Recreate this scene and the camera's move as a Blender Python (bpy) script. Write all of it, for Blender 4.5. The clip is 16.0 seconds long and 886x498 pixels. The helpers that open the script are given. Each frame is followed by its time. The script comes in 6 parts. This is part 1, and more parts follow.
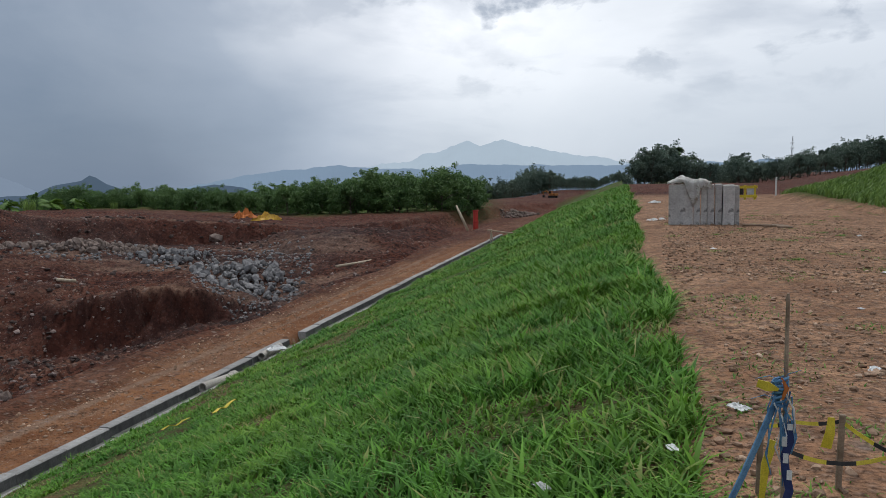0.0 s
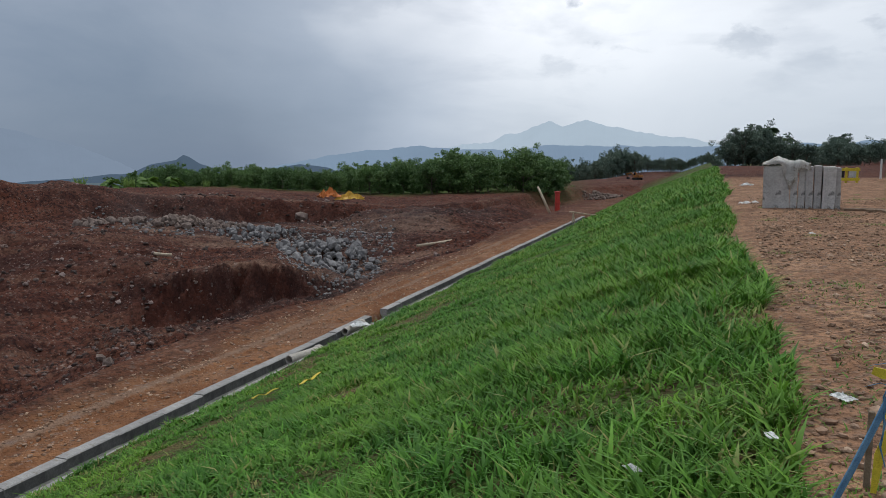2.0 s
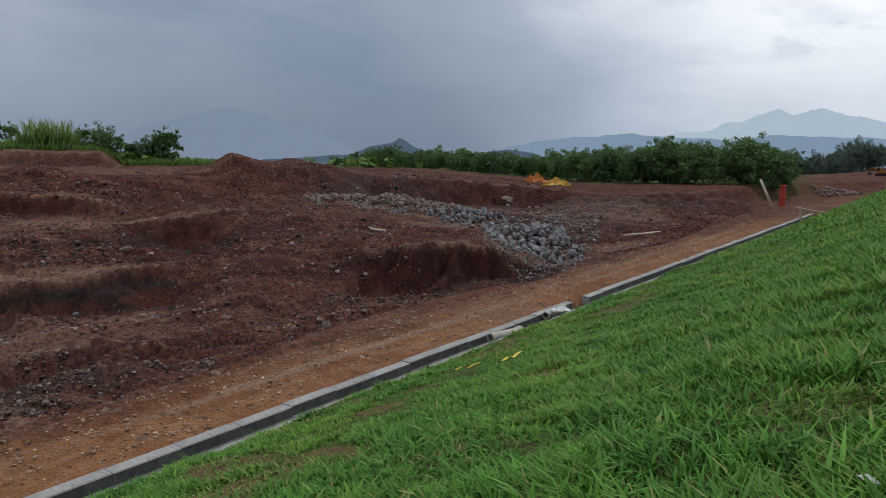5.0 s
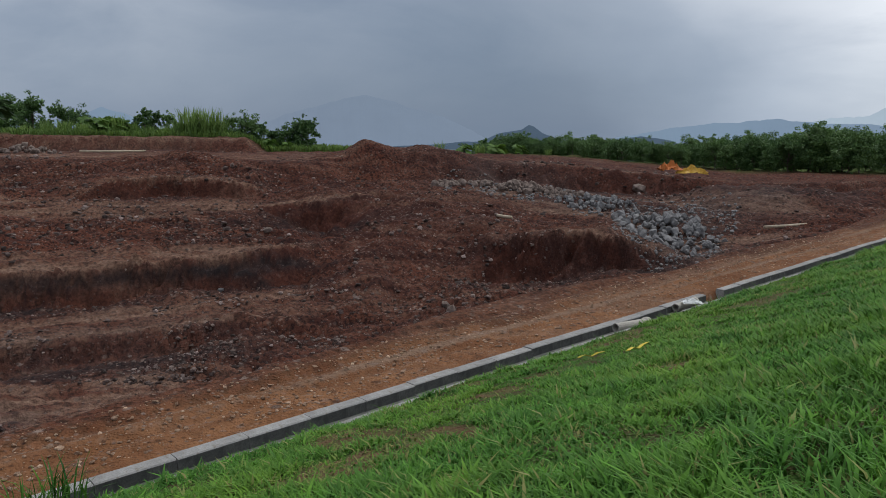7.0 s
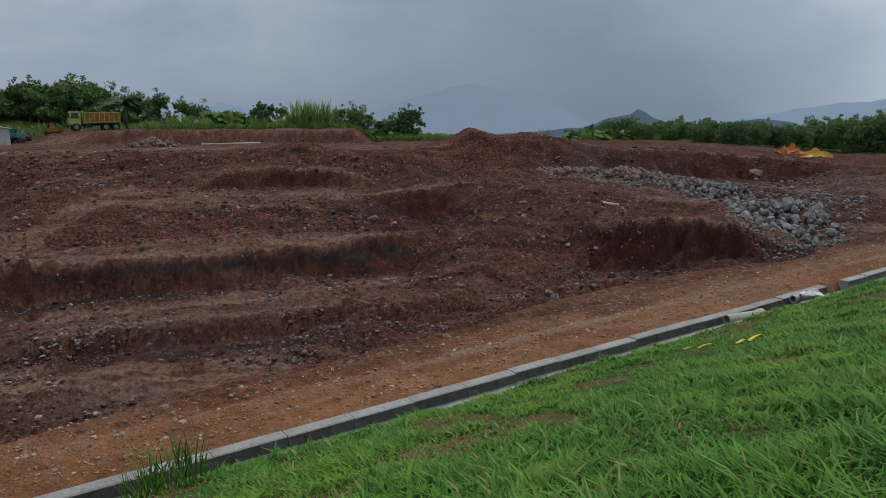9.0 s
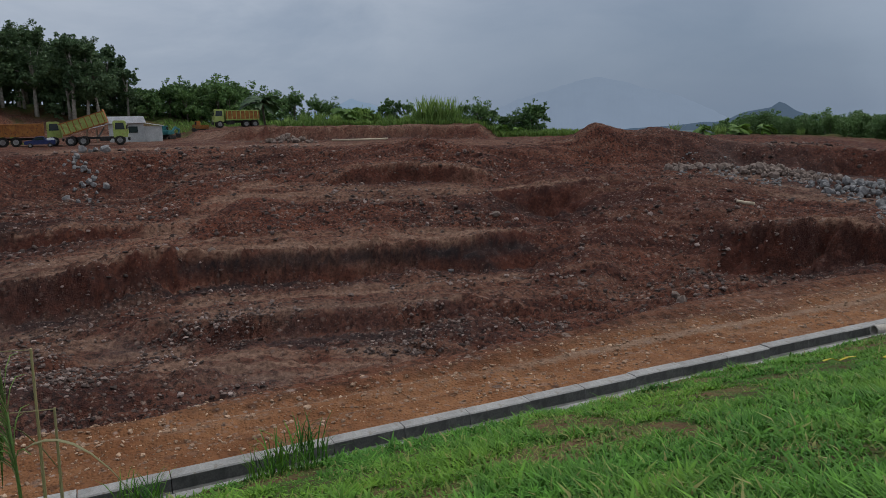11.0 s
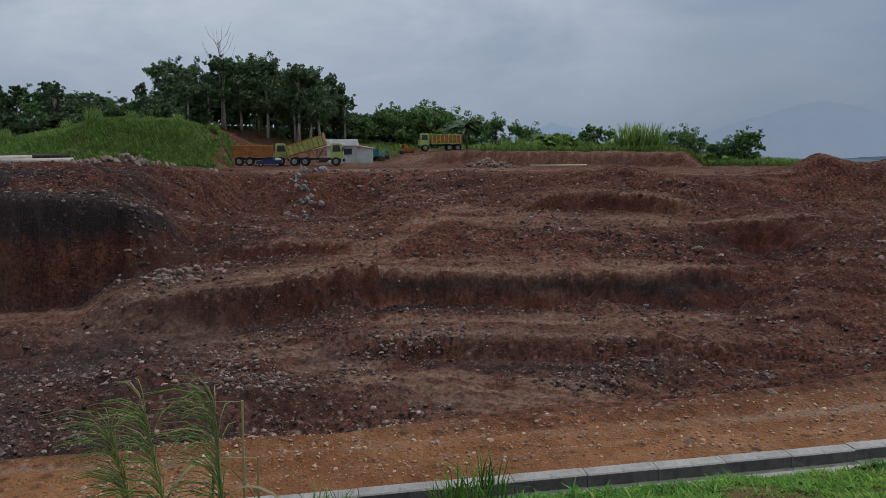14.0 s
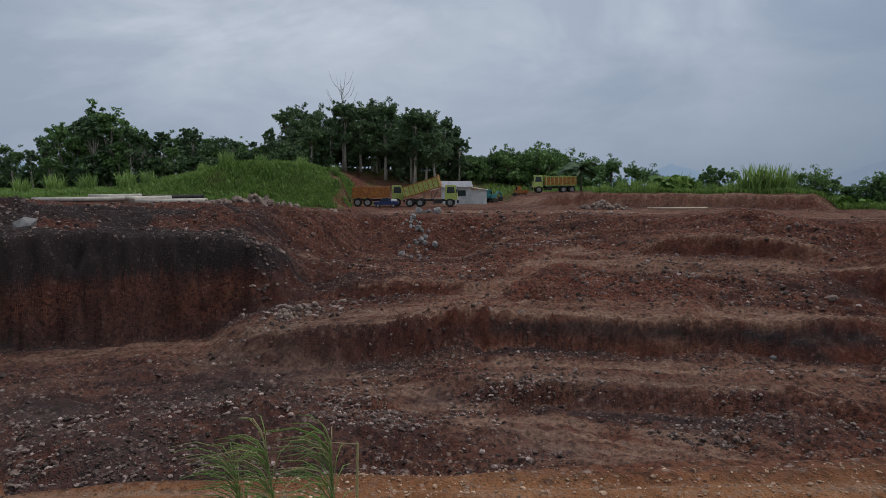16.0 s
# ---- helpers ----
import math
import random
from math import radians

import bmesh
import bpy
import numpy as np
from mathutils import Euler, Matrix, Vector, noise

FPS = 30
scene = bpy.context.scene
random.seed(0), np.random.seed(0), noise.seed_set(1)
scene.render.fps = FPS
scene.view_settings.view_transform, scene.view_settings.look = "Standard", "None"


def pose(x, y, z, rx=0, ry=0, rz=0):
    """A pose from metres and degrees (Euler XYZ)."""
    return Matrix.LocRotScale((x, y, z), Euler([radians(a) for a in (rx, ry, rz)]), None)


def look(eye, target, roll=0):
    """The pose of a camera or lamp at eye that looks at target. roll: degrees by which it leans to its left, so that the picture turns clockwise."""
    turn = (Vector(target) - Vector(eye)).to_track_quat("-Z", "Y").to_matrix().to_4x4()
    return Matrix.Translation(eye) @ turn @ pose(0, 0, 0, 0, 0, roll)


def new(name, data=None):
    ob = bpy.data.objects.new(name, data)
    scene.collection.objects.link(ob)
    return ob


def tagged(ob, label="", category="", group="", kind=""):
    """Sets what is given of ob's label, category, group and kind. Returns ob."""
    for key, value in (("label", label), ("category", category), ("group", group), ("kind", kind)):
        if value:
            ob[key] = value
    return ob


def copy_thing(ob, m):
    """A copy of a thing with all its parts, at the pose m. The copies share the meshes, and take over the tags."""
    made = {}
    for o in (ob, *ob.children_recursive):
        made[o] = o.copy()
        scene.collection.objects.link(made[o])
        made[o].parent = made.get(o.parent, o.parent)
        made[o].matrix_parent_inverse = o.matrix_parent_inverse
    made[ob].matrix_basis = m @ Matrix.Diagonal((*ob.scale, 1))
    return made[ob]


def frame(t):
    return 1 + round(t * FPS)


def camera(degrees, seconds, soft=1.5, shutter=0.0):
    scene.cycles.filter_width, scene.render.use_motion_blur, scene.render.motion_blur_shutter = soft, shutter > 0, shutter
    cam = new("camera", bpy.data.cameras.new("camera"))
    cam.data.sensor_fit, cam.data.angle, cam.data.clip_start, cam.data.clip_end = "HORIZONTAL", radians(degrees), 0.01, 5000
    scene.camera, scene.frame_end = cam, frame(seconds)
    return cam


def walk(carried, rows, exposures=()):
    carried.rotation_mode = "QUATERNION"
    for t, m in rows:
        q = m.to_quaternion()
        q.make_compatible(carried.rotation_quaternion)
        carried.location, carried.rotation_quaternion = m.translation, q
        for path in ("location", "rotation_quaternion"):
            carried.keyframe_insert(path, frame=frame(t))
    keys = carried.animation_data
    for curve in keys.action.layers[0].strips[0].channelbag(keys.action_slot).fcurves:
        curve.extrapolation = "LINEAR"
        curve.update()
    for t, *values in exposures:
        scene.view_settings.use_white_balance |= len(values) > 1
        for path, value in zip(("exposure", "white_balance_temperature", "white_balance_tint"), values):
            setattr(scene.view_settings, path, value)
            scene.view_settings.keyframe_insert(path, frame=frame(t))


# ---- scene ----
cam = camera(62.57, 16.0, soft=0.65)
# seconds, x, y, z, turn to the left, tilt, lean (degrees)
ROWS = [
    (0.0, 0.00, 0.00, 1.60, 15.80, -5.70, -0.72),
    (0.5, -0.00, 0.06, 1.57, 17.71, -6.05, -0.90),
    (1.0, -0.01, 0.08, 1.55, 19.31, -6.45, -0.84),
    (1.5, -0.04, 0.05, 1.55, 20.83, -6.83, -0.64),
    (2.0, -0.07, -0.01, 1.57, 22.09, -7.13, -0.45),
    (2.5, -0.09, -0.07, 1.58, 24.19, -7.30, -0.18),
    (3.0, -0.11, -0.12, 1.59, 26.90, -7.50, 0.14),
    (3.5, -0.13, -0.14, 1.59, 29.61, -7.65, 0.32),
    (4.0, -0.14, -0.15, 1.57, 32.49, -7.87, 0.56),
    (4.5, -0.13, -0.14, 1.53, 35.26, -8.05, 0.73),
    (7.0, -0.08, -0.11, 1.46, 48.00, -9.38, 0.70),
    (7.5, -0.04, -0.11, 1.43, 50.15, -9.74, 0.48),
    (8.0, -0.01, -0.12, 1.44, 52.28, -10.10, 0.15),
    (8.5, 0.01, -0.14, 1.44, 54.46, -10.27, -0.31),
    (9.0, 0.01, -0.10, 1.47, 56.32, -10.33, -0.57),
    (11.5, -0.00, -0.01, 1.51, 68.67, -10.46, -1.01),
    (12.0, -0.03, 0.04, 1.54, 71.20, -10.24, -0.90),
    (12.5, -0.05, 0.03, 1.57, 73.73, -9.93, -0.80),
    (13.0, -0.04, 0.01, 1.63, 76.26, -9.53, -0.75),
    (13.5, -0.04, -0.01, 1.69, 78.73, -9.05, -0.52),
    (14.0, -0.07, -0.01, 1.73, 81.32, -8.58, -0.35),
    (14.5, -0.12, -0.02, 1.77, 83.91, -8.17, -0.23),
    (15.0, -0.16, -0.04, 1.79, 86.25, -7.49, -0.16),
    (15.5, -0.15, -0.05, 1.79, 88.15, -6.54, -0.21),
    (16.0, -0.08, -0.03, 1.76, 90.13, -5.31, -0.32),
]


def aimed(x, y, z, turn, tilt, lean):
    a, e = radians(turn), radians(tilt)
    way = Vector((-math.sin(a) * math.cos(e), math.cos(a) * math.cos(e), math.sin(e)))
    return look((x, y, z), Vector((x, y, z)) + way, lean)


walk(cam, [(t, aimed(*v)) for t, *v in ROWS], exposures=[(0, 0.14), (4, 0.12), (8, 0.06), (12, 0.1), (16, 0.16)])

# ---- light ----
W_ = bpy.data.worlds.new("sky")
scene.world = W_
W_.use_nodes = True


class Nodes:
    """A small writer of node trees."""

    def __init__(self, tree):
        self.t = tree

    def n(self, kind, ins=(), **props):
        node = self.t.nodes.new(kind)
        for k, v in props.items():
            setattr_safe(node, k, v)
        for k, v in dict(ins).items():
            self.put(node.inputs[k], v)
        return node

    def put(self, socket, v):
        if isinstance(v, bpy.types.NodeSocket):
            self.t.links.new(v, socket)
        elif isinstance(v, bpy.types.Node):
            self.t.links.new(v.outputs[0], socket)
        else:
            socket.default_value = v

    def math(self, op, a, b=0.0, clamp=False):
        m = self.n("ShaderNodeMath", {0: a, 1: b})
        m.operation, m.use_clamp = op, clamp
        return m.outputs[0]

    def ramp(self, fac, stops, mode="LINEAR"):
        r = self.n("ShaderNodeValToRGB", {0: fac})
        cr = r.color_ramp
        cr.interpolation = mode
        while len(cr.elements) < len(stops):
            cr.elements.new(0.5)
        for e, (p, c) in zip(cr.elements, stops):
            e.position = p
            e.color = (*c, 1) if isinstance(c, tuple) else (c, c, c, 1)
        return r.outputs[0]

    def mix(self, fac, a, b, mode="MIX"):
        m = self.n("ShaderNodeMix", {})
        m.data_type, m.blend_type = "RGBA", mode
        self.put(m.inputs[0], fac)
        self.put(m.inputs[6], a if not isinstance(a, tuple) else (*a[:3], 1))
        self.put(m.inputs[7], b if not isinstance(b, tuple) else (*b[:3], 1))
        return m.outputs[2]

    def noise(self, vec, scale, detail=5, rough=0.55, distort=0.0):
        return self.n("ShaderNodeTexNoise", {"Vector": vec, "Scale": scale, "Detail": detail, "Roughness": rough, "Distortion": distort}).outputs[0]


def setattr_safe(node, k, v):
    if k == "attribute_name":
        node.attribute_name = v
    elif k == "feature":
        node.feature = v


def build_sky():
    N = Nodes(W_.node_tree)
    W_.node_tree.nodes.clear()
    co = N.n("ShaderNodeTexCoord").outputs["Generated"]
    sp = N.n("ShaderNodeSeparateXYZ", {0: co})
    az = N.math("ARCTAN2", N.math("MULTIPLY", sp.outputs[0], -1.0), sp.outputs[1])
    flat = N.n("ShaderNodeMapping", {"Vector": co, "Scale": (1, 1, 2.2)}).outputs[0]
    warp = N.noise(flat, 2.2, 5, 0.5)
    az2 = N.math("ADD", az, N.math("MULTIPLY", N.math("SUBTRACT", warp, 0.5), 0.34))
    az2 = N.math("SUBTRACT", az2, N.math("MULTIPLY", sp.outputs[2], 0.25))
    f = N.math("ADD", N.math("DIVIDE", az2, 2 * math.pi), 0.5)

    def at(deg):
        return deg / 360 + 0.5
    tone = N.ramp(f, [(at(-170), (0.46, 0.50, 0.56)), (at(-40), (0.58, 0.62, 0.67)), (at(-12), (0.84, 0.87, 0.90)), (at(6), (1.08, 1.09, 1.09)), (at(18), (1.0, 1.01, 1.02)),
                      (at(28), (0.36, 0.415, 0.49)), (at(42), (0.235, 0.290, 0.365)), (at(57), (0.265, 0.32, 0.40)), (at(76), (0.36, 0.41, 0.48)), (at(92), (0.45, 0.49, 0.55)),
                      (at(118), (0.33, 0.38, 0.45)), (at(170), (0.40, 0.44, 0.50))])
    # cloud bodies: grey undersides and lighter breaks
    even = N.ramp(f, [(at(-60), 1.0), (at(20), 1.0), (at(30), 0.25), (at(60), 0.35), (at(80), 1.0)])
    big = N.noise(flat, 3.2, 7, 0.56, 0.5)
    tone = N.mix(N.math("MULTIPLY", even, N.ramp(big, [(0.40, 0.0), (0.70, 1.0)])), tone, N.mix(0.62, tone, (0.74, 0.77, 0.80)))
    gloom = N.noise(N.n("ShaderNodeMapping", {"Vector": co, "Scale": (1, 1, 3.4), "Location": (0.7, 2.2, 0.1)}).outputs[0], 3.6, 6, 0.55, 0.3)
    tone = N.mix(N.math("MULTIPLY", N.math("MULTIPLY", even, N.ramp(gloom, [(0.48, 0.0), (0.66, 1.0)])), 0.55), tone, N.mix(0.65, tone, (0.25, 0.31, 0.40)))
    puff = N.noise(N.n("ShaderNodeMapping", {"Vector": co, "Scale": (1, 1, 1.7), "Location": (3.1, 0.4, 0.2)}).outputs[0], 6.5, 8, 0.56, 0.2)
    high = N.math("MULTIPLY", N.ramp(sp.outputs[2], [(0.07, 0.0), (0.20, 1.0)]), N.ramp(puff, [(0.55, 0.0), (0.62, 1.0)]))
    right = N.ramp(f, [(at(-60), 1.0), (at(14), 1.0), (at(24), 0.25), (at(60), 0.15), (at(110), 0.3)])
    tone = N.mix(N.math("MULTIPLY", high, N.math("MULTIPLY", right, 0.8)), tone, (0.36, 0.41, 0.48))
    # the air thickens towards the horizon
    low = N.ramp(sp.outputs[2], [(0.0, 1.0), (0.06, 0.8), (0.19, 0.0)])
    veil = N.ramp(f, [(at(-60), (0.42, 0.48, 0.54)), (at(14), (0.50, 0.56, 0.62)), (at(24), (0.36, 0.43, 0.52)), (at(36), (0.160, 0.21, 0.28)), (at(58), (0.165, 0.215, 0.285)), (at(74), (0.22, 0.275, 0.355)), (at(95), (0.27, 0.325, 0.405)), (at(130), (0.25, 0.30, 0.38))])
    tone = N.mix(N.math("MULTIPLY", low, 0.8), tone, veil)
    tone = N.mix(1.0, tone, (0.975, 1.0, 1.05), "MULTIPLY")
    sky = N.n("ShaderNodeTexSky")
    sky.sky_type, sky.sun_disc, sky.sun_elevation, sky.sun_rotation = "NISHITA", False, radians(68.8), radians(-20.6)
    blue = N.n("ShaderNodeBackground", {"Color": sky.outputs[0], "Strength": 0.05})
    cloud = N.n("ShaderNodeBackground", {"Color": tone, "Strength": 0.97})
    both = N.n("ShaderNodeMixShader", {0: 0.94, 1: blue.outputs[0], 2: cloud.outputs[0]})
    out = N.n("ShaderNodeOutputWorld", {"Surface": both.outputs[0]})
    return out


build_sky()
sun = new("sun", bpy.data.lights.new("sun", "SUN"))
sun.data.energy, sun.data.angle, sun.data.color = 1.5, radians(12), (1.0, 0.98, 0.95)
sun.matrix_world = look((-9, 24, 66), (0, 0, 0))


# ---- materials ----
def material(name, rough=0.9, metal=0.0, spec=0.3):
    m = bpy.data.materials.new(name)
    m.use_nodes = True
    m.node_tree.nodes.clear()
    N = Nodes(m.node_tree)
    b = N.n("ShaderNodeBsdfPrincipled", {"Roughness": rough, "Metallic": metal, "Specular IOR Level": spec})
    N.n("ShaderNodeOutputMaterial", {"Surface": b.outputs[0]})
    return m, N, b


def bumped(N, b, height, dist, strength=0.6):
    bump = N.n("ShaderNodeBump", {"Height": height, "Distance": dist, "Strength": strength})
    N.put(b.inputs["Normal"], bump.outputs[0])


def mottled(name, dark, light, scale=3.0, rough=0.85, metal=0.0, bump=0.01, fine=14.0, spread=0.3, spots=None, pieces=None):
    """A surface with coarse stains and fine grain."""
    m, N, b = material(name, rough, metal)
    co = N.n("ShaderNodeTexCoord").outputs["Object"]
    big, small = N.noise(co, scale, 6, 0.6, 0.4), N.noise(co, scale * fine, 5, 0.65)
    col = N.mix(N.ramp(big, [(0.5 - spread / 2, 0.0), (0.5 + spread / 2, 1.0)]), dark, light)
    col = N.mix(N.math("MULTIPLY", N.ramp(small, [(0.35, 1.0), (0.6, 0.0)]), 0.45), col, tuple(0.55 * c for c in dark))
    if spots:
        col = N.mix(N.ramp(N.noise(co, scale * 2.3, 6, 0.7), [(0.56, 0.0), (0.64, 1.0)]), col, spots)
    rnd = N.n("ShaderNodeObjectInfo").outputs["Random"]
    col = N.mix(0.35, col, N.mix(rnd, (0.55, 0.55, 0.55), (1.3, 1.3, 1.3)), "MULTIPLY")
    if pieces:
        lo, hi = pieces
        isl = N.n("ShaderNodeNewGeometry").outputs["Random Per Island"]
        col = N.mix(1.0, col, N.ramp(isl, [(0.0, (lo, lo * 0.95, lo * 0.93)), (0.6, (0.85, 0.8, 0.78)), (1.0, (hi, hi, hi))]), "MULTIPLY")
    N.put(b.inputs["Base Color"], col)
    bumped(N, b, N.math("ADD", N.math("MULTIPLY", big, 0.6), N.math("MULTIPLY", small, 0.4)), bump)
    return m


def leafy(name, dark, light, back=0.25, rough=0.55):
    """Leaves or blades: each its own shade, some light passing through."""
    m, N, b = material(name, rough, 0.0, 0.25)
    co = N.n("ShaderNodeTexCoord").outputs["Object"]
    isl = N.n("ShaderNodeNewGeometry").outputs["Random Per Island"]
    patch = N.noise(co, 0.5, 4, 0.6)
    f = N.math("ADD", N.math("MULTIPLY", isl, 0.6), N.math("MULTIPLY", N.math("SUBTRACT", patch, 0.3), 1.0), True)
    col = N.mix(f, dark, light)
    rnd = N.n("ShaderNodeObjectInfo").outputs["Random"]
    col = N.mix(0.6, col, N.mix(rnd, (0.6, 0.66, 0.6), (1.35, 1.25, 1.1)), "MULTIPLY")
    N.put(b.inputs["Base Color"], col)
    tr = N.n("ShaderNodeBsdfTranslucent", {"Color": col})
    sh = N.n("ShaderNodeMixShader", {0: back, 1: b.outputs[0], 2: tr.outputs[0]})
    out = [k for k in m.node_tree.nodes if k.type == "OUTPUT_MATERIAL"][0]
    N.put(out.inputs[0], sh.outputs[0])
    return m


def grass_material():
    m, N, b = material("grass_blades", 0.55, 0.0, 0.15)
    co = N.n("ShaderNodeTexCoord").outputs["Object"]
    isl = N.n("ShaderNodeNewGeometry").outputs["Random Per Island"]
    hgt = N.n("ShaderNodeAttribute", attribute_name="along").outputs["Fac"]
    dry = N.n("ShaderNodeAttribute", attribute_name="dry").outputs["Fac"]
    patch, tuft = N.noise(co, 0.35, 5, 0.6), N.noise(co, 2.6, 4, 0.65)
    f = N.math("ADD", N.math("MULTIPLY", isl, 0.55), N.math("MULTIPLY", N.math("SUBTRACT", tuft, 0.36), 1.6), True)
    col = N.mix(N.ramp(f, [(0.0, 0.0), (0.55, 0.30), (1.0, 1.0)]), (0.012, 0.058, 0.011), (0.150, 0.38, 0.048))
    col = N.mix(N.ramp(patch, [(0.40, 0.0), (0.62, 0.85)]), col, N.mix(f, (0.030, 0.085, 0.010), (0.230, 0.39, 0.042)))
    col = N.mix(dry, col, (0.30, 0.24, 0.10))
    col = N.mix(N.math("MULTIPLY", hgt, 0.25), col, (0.17, 0.40, 0.06))
    N.put(b.inputs["Base Color"], col)
    tr = N.n("ShaderNodeBsdfTranslucent", {"Color": col})
    sh = N.n("ShaderNodeMixShader", {0: 0.18, 1: b.outputs[0], 2: tr.outputs[0]})
    out = [k for k in m.node_tree.nodes if k.type == "OUTPUT_MATERIAL"][0]
    N.put(out.inputs[0], sh.outputs[0])
    return m


def earth_material():
    """Bare ground: the sheet's own masks say which soil lies where."""
    m, N, b = material("earth", 0.95, 0.0, 0.15)
    co = N.n("ShaderNodeTexCoord").outputs["Object"]

    def mask(n):
        return N.n("ShaderNodeAttribute", attribute_name=n).outputs["Fac"]
    n0, n1, n2, n3 = N.noise(co, 0.09, 6, 0.6, 0.6), N.noise(co, 0.7, 6, 0.62, 0.5), N.noise(co, 5.0, 6, 0.65), N.noise(co, 24.0, 4, 0.7)
    cell = N.n("ShaderNodeTexVoronoi", {"Vector": co, "Scale": 15.0, "Randomness": 1.0})
    cell2 = N.n("ShaderNodeTexVoronoi", {"Vector": co, "Scale": 5.0, "Randomness": 1.0})
    peb = N.ramp(cell.outputs[0], [(0.0, 1.0), (0.55, 0.0)])
    peb2 = N.ramp(cell2.outputs[0], [(0.0, 1.0), (0.35, 0.0)])
    # red-brown cut soil
    pit = N.mix(N.ramp(n0, [(0.36, 0.0), (0.64, 1.0)]), (0.046, 0.0140, 0.0100), (0.122, 0.0385, 0.022))
    pit = N.mix(N.ramp(n1, [(0.38, 0.0), (0.70, 1.0)]), pit, (0.150, 0.056, 0.032))
    pit = N.mix(N.math("MULTIPLY", N.ramp(n2, [(0.41, 1.0), (0.53, 0.0)]), 0.92), pit, (0.015, 0.0070, 0.0062))
    red = N.mix(N.ramp(n2, [(0.35, 0.0), (0.68, 1.0)]), N.mix(n1, (0.020, 0.0072, 0.006), (0.075, 0.024, 0.016)), N.mix(n1, (0.060, 0.020, 0.014), (0.150, 0.052, 0.032)))
    pit = N.mix(mask("red"), pit, red)
    # worn wheel tracks: paler, packed
    pale = N.mix(N.ramp(n2, [(0.3, 0.0), (0.66, 1.0)]), (0.070, 0.034, 0.024), (0.27, 0.165, 0.115))
    pit = N.mix(mask("worn"), pit, pale)
    # grey broken stone
    grey = N.mix(n2, (0.030, 0.024, 0.024), (0.115, 0.098, 0.094))
    pit = N.mix(mask("grey"), pit, grey)
    # near-black clay seam, with painted shade in the same mask; ochre band under it
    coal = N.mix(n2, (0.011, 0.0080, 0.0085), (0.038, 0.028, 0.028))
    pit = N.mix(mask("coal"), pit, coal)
    pit = N.mix(mask("seam"), pit, N.mix(n2, (0.040, 0.018, 0.013), (0.080, 0.038, 0.026)))
    # ochre haul track
    och = N.mix(N.ramp(n1, [(0.35, 0.0), (0.68, 1.0)]), (0.165, 0.066, 0.028), (0.300, 0.142, 0.066))
    och = N.mix(N.math("MULTIPLY", N.ramp(n2, [(0.34, 1.0), (0.56, 0.0)]), 0.5), och, (0.14, 0.065, 0.03))
    och = N.mix(mask("worn"), och, N.mix(n2, (0.16, 0.094, 0.060), (0.31, 0.205, 0.142)))
    col = N.mix(mask("track"), pit, och)
    # stony brown top of the bank
    top = N.mix(N.ramp(n1, [(0.36, 0.0), (0.66, 1.0)]), (0.27, 0.140, 0.078), (0.47, 0.275, 0.162))
    top = N.mix(N.math("MULTIPLY", N.ramp(n2, [(0.36, 1.0), (0.56, 0.0)]), 0.75), top, (0.085, 0.048, 0.03))
    top = N.mix(N.math("MULTIPLY", peb, 0.5), top, N.mix(cell.outputs[1], (0.16, 0.11, 0.085), (0.42, 0.33, 0.26)))
    top = N.mix(N.math("MULTIPLY", N.ramp(n3, [(0.38, 1.0), (0.50, 0.0)]), 0.65), top, (0.070, 0.037, 0.023))
    col = N.mix(mask("top"), col, top)
    # broken stone, pale and dark, in two sizes
    for size, few, much in ((3.2, 0.84, 0.7), (8.0, 0.74, 0.8)):
        vor = N.n("ShaderNodeTexVoronoi", {"Vector": co, "Scale": size, "Randomness": 1.0})
        pick = N.n("ShaderNodeSeparateColor", {0: vor.outputs[1]})
        core = N.ramp(vor.outputs[0], [(0.20, 1.0), (0.42, 0.0)])
        pale_ = N.math("MULTIPLY", core, N.ramp(pick.outputs[0], [(few, 0.0), (few + 0.04, 1.0)]))
        dark_ = N.math("MULTIPLY", core, N.ramp(pick.outputs[1], [(0.70, 0.0), (0.76, 1.0)]))
        spread_ = N.math("MULTIPLY", mask("bare"), N.ramp(n1, [(0.30, 0.25), (0.62, 1.0)]))
        col = N.mix(N.math("MULTIPLY", N.math("MULTIPLY", dark_, spread_), much), col, (0.022, 0.010, 0.008))
        col = N.mix(N.math("MULTIPLY", N.math("MULTIPLY", pale_, spread_), much), col, N.mix(pick.outputs[2], (0.14, 0.095, 0.075), (0.33, 0.26, 0.22)))
    # pebbles everywhere that is bare
    stone = N.mix(0.5, N.mix(cell2.outputs[1], (0.10, 0.075, 0.065), (0.36, 0.31, 0.28)), (0.2, 0.16, 0.14))
    col = N.mix(N.math("MULTIPLY", N.math("MULTIPLY", peb2, N.ramp(n1, [(0.45, 0.0), (0.7, 1.0)])), N.math("MULTIPLY", mask("bare"), 0.75)), col, stone)
    sod = N.mix(n1, (0.035, 0.075, 0.014), (0.085, 0.16, 0.028))
    sod = N.mix(N.ramp(n2, [(0.44, 0.0), (0.60, 0.9)]), sod, (0.075, 0.045, 0.025))
    col = N.mix(mask("sod"), col, sod)
    N.put(b.inputs["Base Color"], col)
    h = N.math("ADD", N.math("MULTIPLY", n2, 0.5), N.math("ADD", N.math("MULTIPLY", n3, 0.10), N.math("MULTIPLY", peb, 0.25)))
    bumped(N, b, N.math("ADD", h, N.math("MULTIPLY", n1, 0.6)), 0.22, 0.85)
    return m


